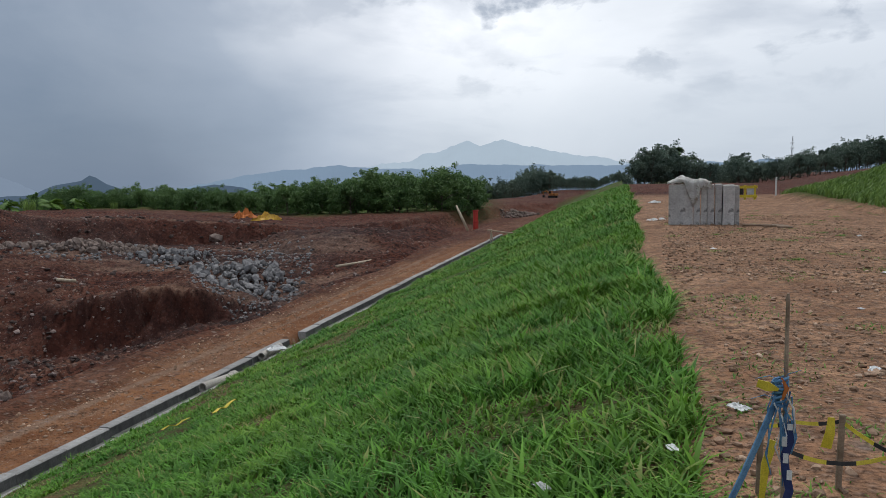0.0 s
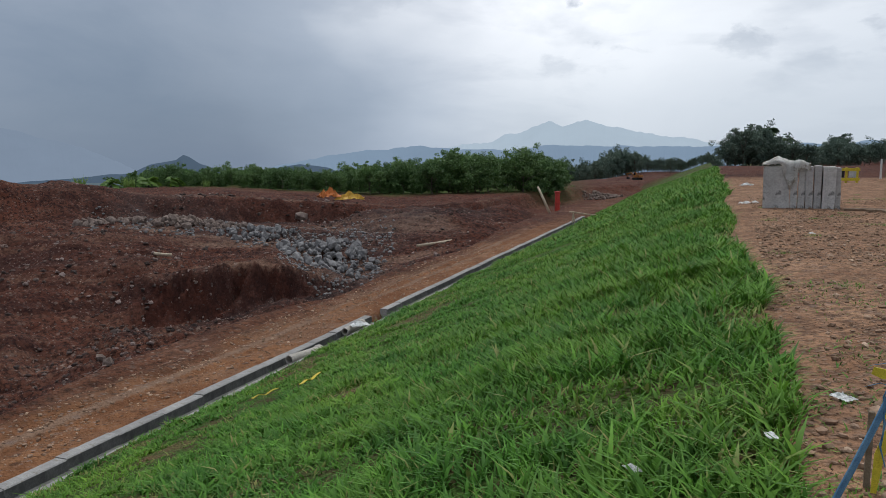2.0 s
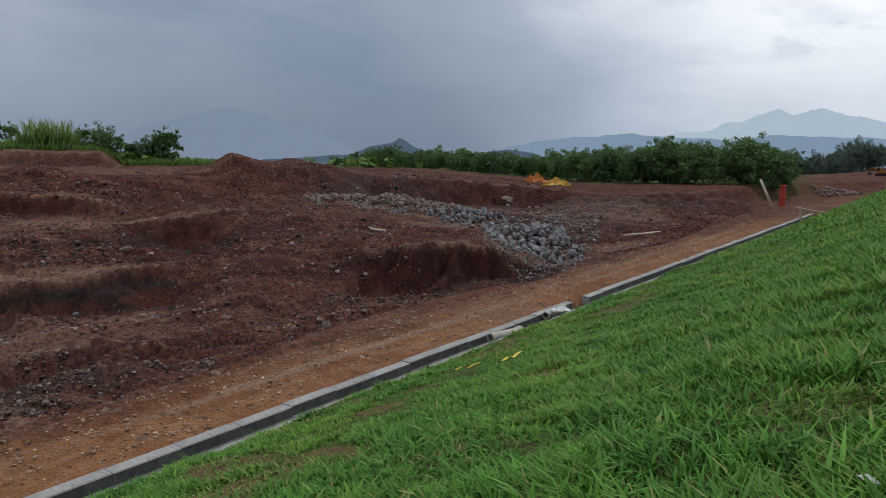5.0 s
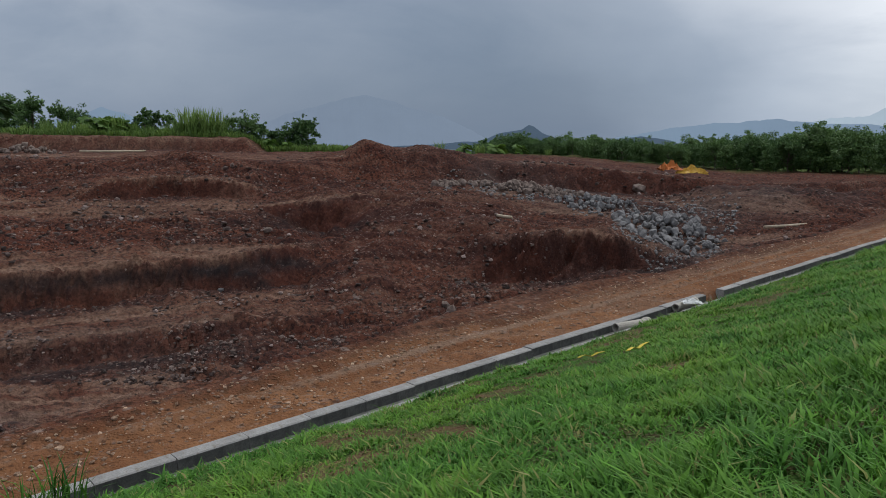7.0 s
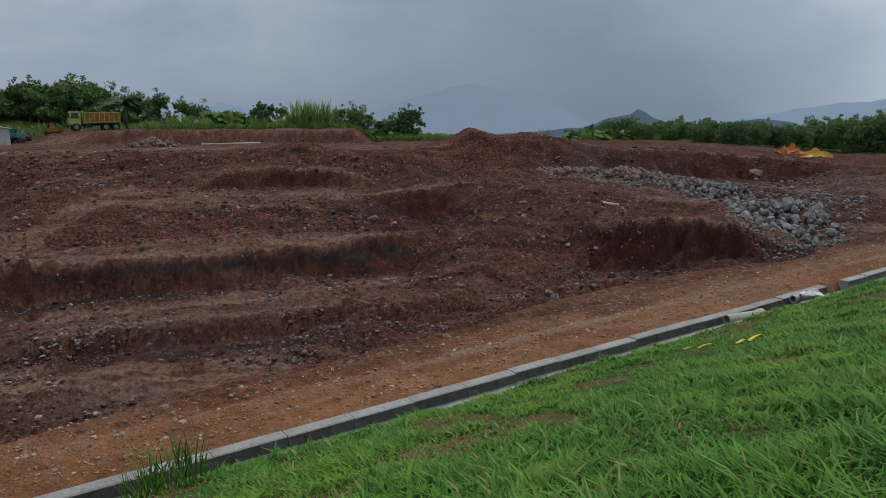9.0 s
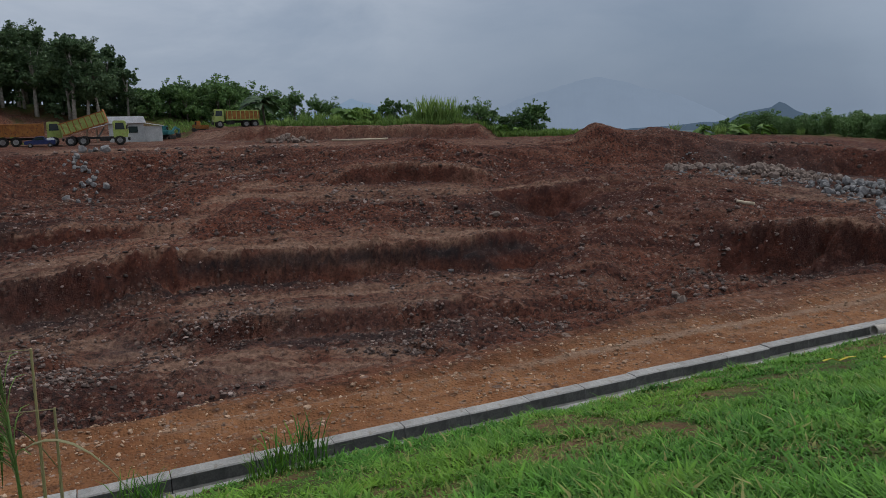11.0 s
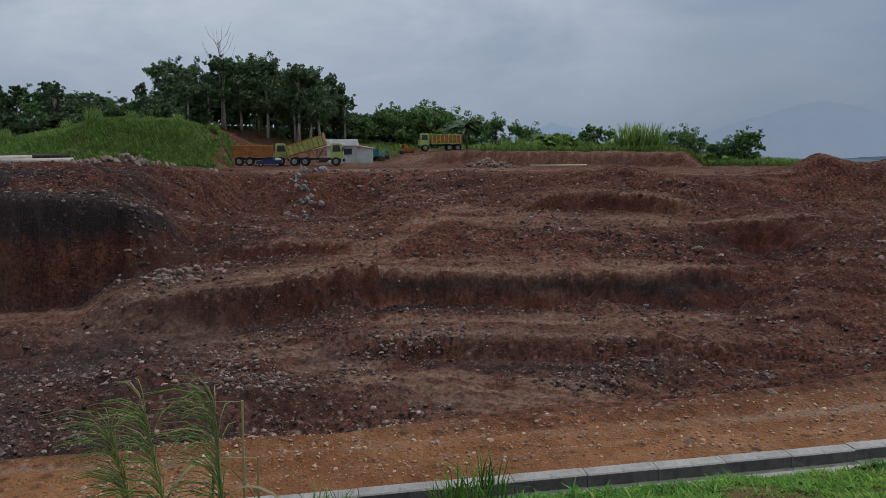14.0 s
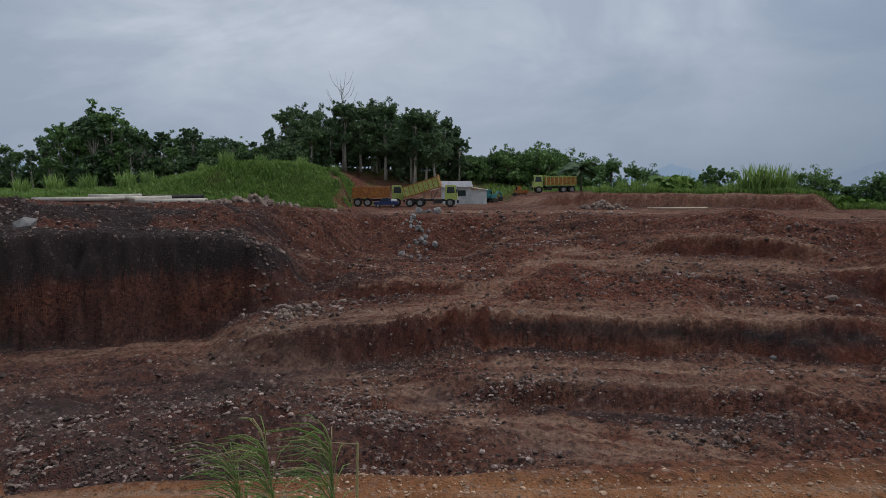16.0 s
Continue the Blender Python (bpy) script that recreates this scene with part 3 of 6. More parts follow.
def land(x, y, fine=True):
    """Height of the ground, and the masks of its soils."""
    x, y = np.asarray(x, float).ravel(), np.asarray(y, float).ravel()
    r, az = np.hypot(x, y), np.degrees(np.arctan2(-x, y))
    azp = np.where(az < -60, 122, az)
    u = x * math.cos(LEAN) + y * math.sin(LEAN)
    edge = knots([(8, 100), (20, 42.5), (30, 28.5), (38, 24.5), (46, 20.8), (54, 17.3), (62, 15.5), (75, 14.2), (90, 13.0), (106, 13.4), (122, 14.6)], azp)
    edge = np.maximum(edge, np.where(azp >= 122, 13.0 / np.maximum(np.sin(np.radians(np.clip(azp, 1, 179))), 0.08), 0))
    wig = fbm(x, y, 2.6, 4, 11, 0.6) * 1.5 + fbm(x, y, 9.0, 3, 12) * 2.2
    rw = r + wig * smooth(r - edge, 5.0, 12.0) * np.clip(r / 45.0, 0.4, 1.2) + wig * 0.2
    arc = azp * 0.01745 * np.clip(r, 15, 90)
    floor_ = knots([(8, -3.9), (20, -4.6), (30, -6.3), (38, -6.8), (46, -7.0), (54, -7.3), (62, -7.4), (90, -7.4), (100, -7.3), (122, -7.0)], azp)
    z = -3.7 + (floor_ + 3.7) * smooth(rw, edge, edge + 3.5)
    face, lip, foot_shade = np.zeros(r.shape), np.zeros(r.shape), np.zeros(r.shape)
    for k, (name, kn) in enumerate(CUTS.items()):
        near_, wide = knots([(q[0], q[1]) for q in kn], azp), knots([(q[0], q[2]) for q in kn], azp)
        top = knots([(q[0], q[3]) for q in kn], azp)
        fade = 4.0 if name in ("notch", "recess", "shadow_step", "dark_ledge", "mid_slope") else 2.2
        jag = 3.0 * fbm(arc, rw, 3.0, 3, 170 + k)
        span = smooth(azp + jag, kn[0][0] - fade, kn[0][0] + 0.6) if kn[0][0] > 8 else np.ones(r.shape)
        if kn[-1][0] < 122:
            span = span * (1 - smooth(azp + jag, kn[-1][0] - 0.6, kn[-1][0] + fade))
        # rain-cut flutes run up and down the steep faces
        steep = np.clip(1.6 / np.maximum(wide, 0.3), 0, 1.2) * (0.25 if name == "coal_wall" else 1.0)
        flute = np.abs(fbm(arc + 40 * k, rw * 0.12, 1.6, 5, 130 + k, 0.72)) * 2.6 * steep
        t = np.clip((rw - near_ - flute) / wide, 0, 1)
        if name in SOFT_CUTS:
            t = t * t * (3 - 2 * t)
        rise = np.abs(top - z)
        on_face = (t > 0.001) & (t < 0.999)
        face = np.maximum(face, np.where(on_face, smooth(rise / wide, 0.3, 1.0), 0) * span)
        past = rw - near_ - flute - wide
        lip = np.maximum(lip, span * smooth(past, -0.15, 0.1) * (1 - smooth(past, 0.5, 2.2)) * smooth(rise / wide, 0.25, 0.7))
        foot_shade = np.maximum(foot_shade, span * smooth(rw - near_, -2.6, -0.2) * (1 - smooth(rw - near_, 0, 0.5)) * smooth(rise / wide, 0.3, 0.8))
        z = z + (top - z) * t * span
    z = z + (-26.0 - z) * smooth(r, 150, 420) * smooth(azp, 6, 14)
    dug = smooth(rw, edge - 0.3, edge + 0.6)
    rough = smooth(r - edge, 1.0, 5.0) * (1 - smooth(r, 95, 160))
    lane, crown = np.zeros(r.shape), np.zeros(r.shape)
    for k, kn in enumerate(LANES):
        kn = sorted(kn)
        c = np.interp(azp, [q[0] for q in kn], [q[1] for q in kn]) + 0.6 * fbm(arc, rw * 0.1, 6.0, 2, 150 + k)
        ends = smooth(azp, kn[0][0] - 1, kn[0][0] + 3) * (1 - smooth(azp, kn[-1][0] - 3, kn[-1][0] + 1))
        off = (r - c) / (1.0 + r / 60)
        lane = np.maximum(lane, np.exp(-(off / 1.25) ** 4) * ends)
        crown = np.maximum(crown, (np.exp(-((np.abs(off) - 0.75) / 0.2) ** 2) + 0.7 * np.exp(-((np.abs(off) - 0.25) / 0.12) ** 2)) * ends)
    calm = (1 - 0.5 * lane) * rough
    lumps = 0.12 - np.abs(fbm(x, y, 1.5, 5, 23, 0.7))
    clods = lumps * np.clip(0.5 + 2.2 * fbm(x, y, 6.0, 3, 24), 0.1, 1.4)
    combed = 0.16 - np.abs(fbm(arc * 0.13, rw * 0.95, 1.0, 4, 26, 0.62))
    nuggets = 0.10 - np.abs(fbm(x, y, 0.75, 3, 28, 0.7))
    calm = calm * (1 - 0.6 * smooth(r, 58, 66))
    z = z + calm * (clods * 1.15 + nuggets * 0.55 + combed * 1.0 * (1 - face) + fbm(x, y, 6.0, 3, 21) * 0.6 + np.maximum(fbm(x, y, 3.2, 3, 41) - 0.08, 0) * 1.6)
    z = z + rough * face * (fbm(x, y, 1.1, 4, 29, 0.7) * 1.3 + fbm(x, y, 0.5, 2, 30) * 0.2)
    z = z - rough * 0.16 * crown * lane + rough * 0.05 * lane
    for a, d, s, h in HEAPS:
        cx, cy = -d * math.sin(radians(a)), d * math.cos(radians(a))
        q = np.hypot(x - cx, y - cy) / s * (1 + 0.4 * fbm(x, y, 2.5, 3, 51))
        z = z + h * np.exp(-q * q * 1.3)
    yard = smooth(azp, 81, 84) * (1 - smooth(azp, 96.9, 98.4)) * smooth(r, 69, 73) * (1 - smooth(r, 86, 92))
    z = z * (1 - yard) + yard * (-1.0 + 0.12 * fbm(x, y, 3.0, 4, 55))
    pit = z
    ruts = np.abs(np.sin((u + 12.4 + 0.5 * fbm(x, y, 12.0, 2, 61)) * 3.4)) ** 3 * 0.09 * smooth(-u, 11.2, 12.2)
    road = -3.62 + 0.03 * (u - KERB_U) + fbm(x, y, 1.5, 5, 62, 0.6) * 0.15 - ruts
    low = road * (1 - dug) + pit * dug
    bank = np.where(u > 0, 0.0, 0.36 * u) - 0.10 * np.exp(-(u / 0.9) ** 2)
    bank = bank + fbm(x, y, 2.4, 4, 71) * np.where(u > 0, 0.07, 0.14) + fbm(x, y, 0.4, 3, 72) * 0.035
    green_bank = np.clip((u - 9.0 + fbm(x, y, 6, 3, 73) * 1.6) * 0.36, 0, 3.6) * smooth(y, 14, 30) * (1 - smooth(y, 44, 56))
    bank = bank + green_bank
    bank = np.where((u > 0) & (r > 95), bank - 5 * smooth(r, 110, 300), bank)
    on = smooth(u, KERB_U + 0.50, KERB_U + 0.90)
    z = low * (1 - on) + bank * on - 0.42 * smooth(u, KERB_U + 0.02, KERB_U + 0.3) * (1 - smooth(u, KERB_U + 0.84, KERB_U + 1.0)) * (1 - smooth(y, 62, 70))
    z = z - 120 * smooth(r, 230, 1000) * smooth(az, -4, 8) + 9 * smooth(-az, 2, 19) * (1 - smooth(-az, 60, 90)) * smooth(r, 120, 290)
    if not fine:
        return z
    n1, n2 = fbm(x, y, 3.0, 4, 81), fbm(x, y, 14.0, 4, 82)
    m = {}
    m["track"] = (1 - on) * (1 - smooth(rw + 2.5 * n1, edge - 1.2, edge + 3.0)) * (1 - smooth(r, 42, 70) * 0.75) * (1 - 0.75 * smooth(-u + 1.6 * n1, 12.1, 13.6))
    grass_edge = 0.30 + n1 * 0.55
    thin = smooth(fbm(x, y, 1.3, 4, 93), 0.13, 0.2)
    turf = on * (1 - smooth(u, grass_edge - 0.2, grass_edge + 0.25)) * (1 - 0.45 * thin)
    m["top"] = on * (1 - turf) * (1 - smooth(green_bank, 0.1, 0.5)) * (1 - smooth(r + 8 * n1, 52, 62))
    veg = smooth(azp, 52, 60) * smooth(r, 86, 92) + (1 - smooth(azp, 49, 54)) * smooth(r, 84, 98) * smooth(azp, 10, 16) + smooth(azp + 6 * n1, 95.5, 98.5) * smooth(r + 4 * n1, 71.5, 74) * (1 - 0.55 * smooth(n1, 0.02, 0.2))
    bare_yard = smooth(azp, 78, 80) * (1 - smooth(azp + 3 * n1, 97, 98.5)) * (1 - smooth(r + 14 * n1 - 10 * smooth(azp, 86, 89), 106, 118))
    m["sod"] = np.clip(np.maximum(np.maximum(turf, np.clip(veg, 0, 1) * (1 - bare_yard) * (1 - on)), smooth(green_bank, 0.1, 0.5) * on + smooth(r + 40 * n2, 230, 300) * smooth(az, -6, 2)), 0, 1)
    m["bare"] = (1 - m["sod"]) * (0.55 + 0.45 * (1 - on)) * (1 - 0.75 * face) * (1 - 0.55 * lane)
    off_turf = (1 - on) * (1 - m["sod"])
    streak = np.clip(0.45 + 3.4 * fbm(arc * 0.09, rw * 1.7, 1.0, 4, 83, 0.7), 0, 1)
    m["worn"] = off_turf * np.clip(lip * 0.85 * (0.25 + 0.75 * streak) + lane * (0.08 + 0.7 * streak * streak) + 0.75 * crown * lane * (0.4 + 0.6 * streak) + (1 - face) * smooth(n2 + 0.5 * n1, -0.08, 0.2) * 0.4 * streak * streak + smooth(r, 66, 70) * 0.4 * (1 - smooth(azp, 98, 104)) * smooth(azp, 50, 60) * streak, 0, 1)
    wheel_ruts = smooth(fbm(u * 2.6, y * 0.07, 1.0, 4, 84, 0.65), 0.0, 0.14)
    m["worn"] = np.maximum(m["worn"], m["track"] * wheel_ruts * smooth(-u, 11.2, 12.0) * (1 - smooth(-u, 13.0, 14.0)) * 0.9)
    centre = np.exp(-(((azp - 51) / 8.0) ** 2 + ((r - 46) / 11.0) ** 2))
    cliff = smooth(azp, 101, 104.5) * smooth(rw, 41.5, 42.5) * (1 - smooth(rw, 47.0, 49.0))
    m["red"] = (1 - on) * (1 - 0.8 * cliff) * np.clip(face * 0.9 + centre * (0.75 + n1), 0, 1)
    gre = np.exp(-(((azp - 33) / 7.5) ** 2 + ((r - 56) / 7.0) ** 2) * 1.1) + np.exp(-(((azp - 43) / 5.0) ** 2 + ((r - 62) / 5.0) ** 2)) + 0.8 * np.exp(-(((azp - 28.5) / 3.5) ** 2 + ((r - 43) / 5.0) ** 2))
    gre = gre + 0.9 * np.exp(-(((azp - 24) / 5.0) ** 2 + ((r - 62) / 5.0) ** 2)) + 0.45 * smooth(azp, 58, 76) * (1 - smooth(rw, 30, 35)) * smooth(rw, 15.5, 18) * (0.6 + 1.2 * n1) + 0.4 * smooth(azp, 92, 104) * (1 - smooth(r, 36, 42)) * smooth(rw, 15.5, 18)
    m["grey"] = (1 - on) * np.clip(gre * (0.45 + n1), 0, 0.8) * smooth(rw, edge + 1.0, edge + 3.0)
    seamed = z + 0.25 * n1
    # clay, dark ruts, and shade painted at cut feet and in thin streaks
    m["coal"] = np.clip(0.42 * smooth(azp, 90, 104) * smooth(r, 17, 20) * (1 - smooth(r, 52, 60)) * (0.6 + n1)
                        + cliff * smooth(seamed, -3.7, -3.3) * (1 - smooth(r, 47, 51))
                        + 0.75 * smooth(azp, 101, 107) * smooth(r, 46, 48) * (1 - smooth(r, 56, 60)) * smooth(n1 + 0.3 * n2, -0.12, 0.12)
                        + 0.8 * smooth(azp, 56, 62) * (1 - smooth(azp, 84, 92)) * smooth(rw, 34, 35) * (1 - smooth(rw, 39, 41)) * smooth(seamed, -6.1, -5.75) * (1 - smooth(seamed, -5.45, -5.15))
                        + 0.55 * foot_shade * (1 - lane) + 0.85 * m["track"] * smooth(fbm(u * 2.2, y * 0.08, 1.0, 4, 85, 0.65), -0.04, 0.18) * smooth(-u, 11.7, 12.9) + 0.35 * smooth(0.42 - streak, 0.0, 0.4) * (1 - lane) * smooth(r, 17, 22) * (1 - smooth(r, 64, 70)), 0, 1) * (1 - on)
    layer = 0.5 + 0.5 * np.sin(z * 7 + 0.9 * np.sin(arc * 0.35) + 1.5 * n1)
    m["seam"] = np.clip(cliff * smooth(z, -7.0, -6.2) * (1 - smooth(seamed, -3.7, -3.3)) * (0.05 + 0.85 * smooth(layer, 0.4, 0.8)) * (0.6 + n1), 0, 1) * (1 - on)
    return z, m


SHEET = {}


def heights(x, y):
    """Heights on the finished ground sheet."""
    x, y = np.asarray(x, float).ravel(), np.asarray(y, float).ravel()
    az, rr, zz = SHEET["az"], SHEET["r"], SHEET["z"]
    a, r = np.degrees(np.arctan2(-x, y)), np.clip(np.hypot(x, y), rr[0], rr[-2])
    i = np.clip(np.searchsorted(az, a) - 1, 0, len(az) - 2)
    j = np.clip(np.searchsorted(rr, r) - 1, 0, len(rr) - 2)
    p, q = (a - az[i]) / (az[i + 1] - az[i]), (r - rr[j]) / (rr[j + 1] - rr[j])
    return (zz[i, j] * (1 - p) + zz[i + 1, j] * p) * (1 - q) + (zz[i, j + 1] * (1 - p) + zz[i + 1, j + 1] * p) * q


def ground_z(x, y):
    return float(heights([x], [y])[0])


def on_ground(bearing, dist, dz=0.0):
    x, y = -dist * math.sin(radians(bearing)), dist * math.cos(radians(bearing))
    return x, y, ground_z(x, y) + dz


def build_ground():
    az = np.concatenate([np.arange(-180, -24, 3.0), np.arange(-24, 132, 0.2), np.arange(132, 180, 3.0)])
    r = [0.25]
    while r[-1] < 4600:
        d = r[-1]
        r.append(d + (max(0.06, 0.012 * d) if d < 13 else 0.15 if d < 70 else 0.0075 * d if d < 130 else 0.05 * d))
    r = np.array(r)
    A, R_ = np.meshgrid(np.radians(az), r, indexing="ij")
    x, y = -R_ * np.sin(A), R_ * np.cos(A)
    z, m = land(x, y)
    na, nr = len(az), len(r)
    SHEET.update(az=az, r=r, z=z.reshape(na, nr))
    v = np.stack([x.ravel(), y.ravel(), z], 1)
    v = np.concatenate([v, [[0, 0, float(land([0.0], [0.01], False)[0])]]])
    i, j = np.meshgrid(np.arange(na), np.arange(nr - 1), indexing="ij")
    i2 = (i + 1) % na
    f = np.stack([i * nr + j, i * nr + j + 1, i2 * nr + j + 1, i2 * nr + j], -1).reshape(-1, 4)[:, ::-1]
    h = np.arange(0, na - 1, 2)
    f = np.concatenate([f, np.stack([np.full(len(h), na * nr), h * nr, (h + 1) * nr, ((h + 2) % na) * nr], 1)[:, ::-1]])
    att = {k: np.concatenate([np.broadcast_to(w, z.shape), [0.0]]) for k, w in m.items()}
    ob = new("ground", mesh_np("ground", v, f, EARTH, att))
    return tagged(ob, "red-brown excavated earth, ochre track and grassy bank", "ground", kind="structure")


ground = build_ground()


# ---- far hills ----
def ridge(name, dist, knots, mat, label, amp, seed, base=-170):
    """A far range: bearings and heights above the eye in degrees, with a rough crest and a sloping front."""
    az = np.arange(knots[0][0], knots[-1][0], 0.12)
    top = dist * np.tan(np.radians(np.interp(az, [k[0] for k in knots], [k[1] for k in knots])))
    top = top + fbm(az * 9, az * 0 + seed, 12.0, 5, seed) * amp * dist / 2000
    top = np.maximum(top + 1.6, base)
    rows = []
    for f, d in ((0, -0.16), (0.35, -0.10), (0.7, -0.05), (1.0, 0.0), (0.6, 0.1), (0.0, 0.2)):
        dd = dist * (1 + d) * (1 + 0.03 * fbm(az * 7, az * 0 + f * 9, 10.0, 3, seed + 3))
        a = np.radians(az)
        h = base + (top - base) * np.minimum(1, f * (1 + (0.25 * fbm(az * 12, az * 0 + f * 50, 8, 3, seed + 5) if 0 < f < 1 else 0)))
        rows.append(np.stack([-dd * np.sin(a), dd * np.cos(a), h], 1))
    n = len(az)
    v = np.concatenate(rows)
    i, j = np.meshgrid(np.arange(len(rows) - 1), np.arange(n - 1), indexing="ij")
    f = np.stack([i * n + j, i * n + j + 1, (i + 1) * n + j + 1, (i + 1) * n + j], -1).reshape(-1, 4)
    return tagged(new(name, mesh_np(name, v, f, mat)), label, "mountain", kind="structure")


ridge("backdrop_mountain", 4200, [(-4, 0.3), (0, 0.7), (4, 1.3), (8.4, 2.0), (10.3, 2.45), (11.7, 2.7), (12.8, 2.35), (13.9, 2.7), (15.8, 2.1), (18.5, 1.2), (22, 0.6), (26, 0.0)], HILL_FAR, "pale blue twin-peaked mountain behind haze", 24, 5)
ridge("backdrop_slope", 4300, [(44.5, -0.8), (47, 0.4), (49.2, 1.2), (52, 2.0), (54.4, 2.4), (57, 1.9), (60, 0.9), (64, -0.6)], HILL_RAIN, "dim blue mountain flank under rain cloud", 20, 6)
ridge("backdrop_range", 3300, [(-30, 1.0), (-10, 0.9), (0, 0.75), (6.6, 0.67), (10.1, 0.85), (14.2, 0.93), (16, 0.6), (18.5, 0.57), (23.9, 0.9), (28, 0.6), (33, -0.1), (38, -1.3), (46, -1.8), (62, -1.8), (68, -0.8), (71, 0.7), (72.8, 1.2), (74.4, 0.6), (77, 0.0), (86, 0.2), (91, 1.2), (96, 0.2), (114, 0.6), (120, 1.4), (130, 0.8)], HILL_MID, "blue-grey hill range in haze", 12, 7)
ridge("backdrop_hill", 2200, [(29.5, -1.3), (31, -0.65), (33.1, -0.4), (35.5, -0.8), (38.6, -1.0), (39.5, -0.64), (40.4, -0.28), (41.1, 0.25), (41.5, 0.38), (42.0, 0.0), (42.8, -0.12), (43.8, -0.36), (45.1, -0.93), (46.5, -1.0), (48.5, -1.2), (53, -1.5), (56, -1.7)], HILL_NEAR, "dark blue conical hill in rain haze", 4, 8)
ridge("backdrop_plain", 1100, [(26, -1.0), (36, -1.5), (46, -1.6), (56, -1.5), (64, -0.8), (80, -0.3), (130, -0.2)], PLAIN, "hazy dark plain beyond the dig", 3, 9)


# ---- plants ----
def leaf_cloud(rng, blobs, count, size, long=1.5):
    """Leaves scattered over and in lumps: (x, y, z, radius)."""
    blobs = np.array(blobs)
    # every lump breaks up into smaller sprays
    kids = np.repeat(blobs, 5, axis=0)
    kids[:, :3] += rng.normal(size=(len(kids), 3)) * kids[:, 3:4] * 0.62
    kids[:, 3] *= 0.30 + 0.35 * rng.random(len(kids))
    blobs = np.concatenate([blobs * np.array([1, 1, 1, 0.7]), kids])
    p = blobs[:, 3] ** 2
    k = rng.choice(len(blobs), count, p=p / p.sum())
    d = rng.normal(size=(count, 3))
    d /= np.linalg.norm(d, axis=1)[:, None]
    rad = rng.random(count) ** 0.35
    c = blobs[k, :3] + d * (blobs[k, 3] * rad * (0.8 + 0.4 * rng.random(count)))[:, None] * np.array([1, 1, 0.75])
    a = rng.normal(size=(count, 3)) + np.array([0, 0, -0.2])
    a /= np.linalg.norm(a, axis=1)[:, None]
    n = d + rng.normal(size=(count, 3)) * 0.6 + np.array([0, 0, 0.5])
    b = np.cross(n, a)
    b /= np.linalg.norm(b, axis=1)[:, None] + 1e-9
    s = size * (0.6 + 0.8 * rng.random(count))[:, None]
    v = np.stack([c - a * s * long / 2, c + b * s / 2, c + a * s * long / 2, c - b * s / 2], 1).reshape(-1, 3)
    f = np.arange(count * 4).reshape(-1, 4)
    return v, f


def tree(name, seed, height, spread, trunk_h, leaves, size, mat, bark, label, lumps=16, open_=0.0):
    leaves, size = int(leaves * 1.5), size * 0.85
    rng = np.random.default_rng(seed)
    t = thing(name, Matrix(), label, "tree")
    lean = rng.normal(0, 0.05 * height, 2)
    bm = tube([(0, 0, -0.4), (lean[0] * 0.2, lean[1] * 0.2, trunk_h * 0.5), (lean[0] * 0.6, lean[1] * 0.6, trunk_h), (lean[0], lean[1], height * 0.8)],
              [0.030 * height, 0.021 * height, 0.017 * height, 0.004 * height], 7)
    blobs = []
    for i in range(lumps):
        a, h = rng.random() * 6.283, trunk_h + (height - trunk_h) * (rng.random() ** 0.8)
        prof = math.sin(math.pi * min(0.98, 0.16 + 0.8 * (h - trunk_h) / max(height - trunk_h, 0.1)))
        rad = spread * (0.35 + 0.75 * rng.random()) * (0.25 + 0.75 * prof)
        s = spread * (0.26 + 0.22 * rng.random()) * (1 - 0.4 * open_)
        x, y = lean[0] * h / height + rad * math.cos(a), lean[1] * h / height + rad * math.sin(a)
        blobs.append((x, y, min(h, height - 0.6 * s), s))
        if i % 2 == 0:
            root = trunk_h * 0.75 + (h - trunk_h * 0.75) * 0.35
            f = root / height
            tube([(lean[0] * f, lean[1] * f, root), ((lean[0] * f + x) / 2, (lean[1] * f + y) / 2, (root + h) / 2 + 0.03 * height), (x, y, h)], [0.009 * height, 0.006 * height, 0.002 * height], 5, bm)
    blobs.append((lean[0], lean[1], height - 0.3 * spread, 0.35 * spread))
    part("trunk", bm, bark, t, soft=True)
    v, f = leaf_cloud(rng, blobs, leaves, size)
    part("crown", mesh_np("crown", v, f, mat, flat=True), mat, t)
    return t


def palm(name, seed, height, fronds, length, mat, label, width=0.5):
    """A trunk with arching, feathered leaves."""
    rng = np.random.default_rng(seed)
    t = thing(name, Matrix(), label, "palm")
    part("trunk", tube([(0, 0, -0.3), (0.05 * height, 0, height * 0.5), (0.06 * height, 0.03 * height, height)], [0.16, 0.12, 0.10], 8), BARK, t, soft=True)
    V, F = [], []
    for k in range(fronds):
        a, up = rng.random() * 6.283, 0.2 + 0.95 * rng.random()
        for j in range(13):
            for side in (-1, 1):
                s0 = j / 13
                def at(s):
                    rr_ = length * s * math.cos(up * (1 - 0.3 * s))
                    return np.array([0.06 * height + rr_ * math.cos(a), 0.03 * height + rr_ * math.sin(a), height + length * (math.sin(up) * s - 0.62 * s * s)])
                p, q = at(s0), at(min(1, s0 + 0.10))
                out = np.array([-math.sin(a), math.cos(a), -0.35]) * side * width * (0.35 + 1.2 * s0 * (1.15 - s0)) + (q - p) * 1.2
                i = len(V) * 1
                V += [p, q, q + out, p + out * 0.9]
                F.append((i, i + 1, i + 2, i + 3))
    part("frond", mesh_np("frond", V, F, mat, flat=True), mat, t)
    return t


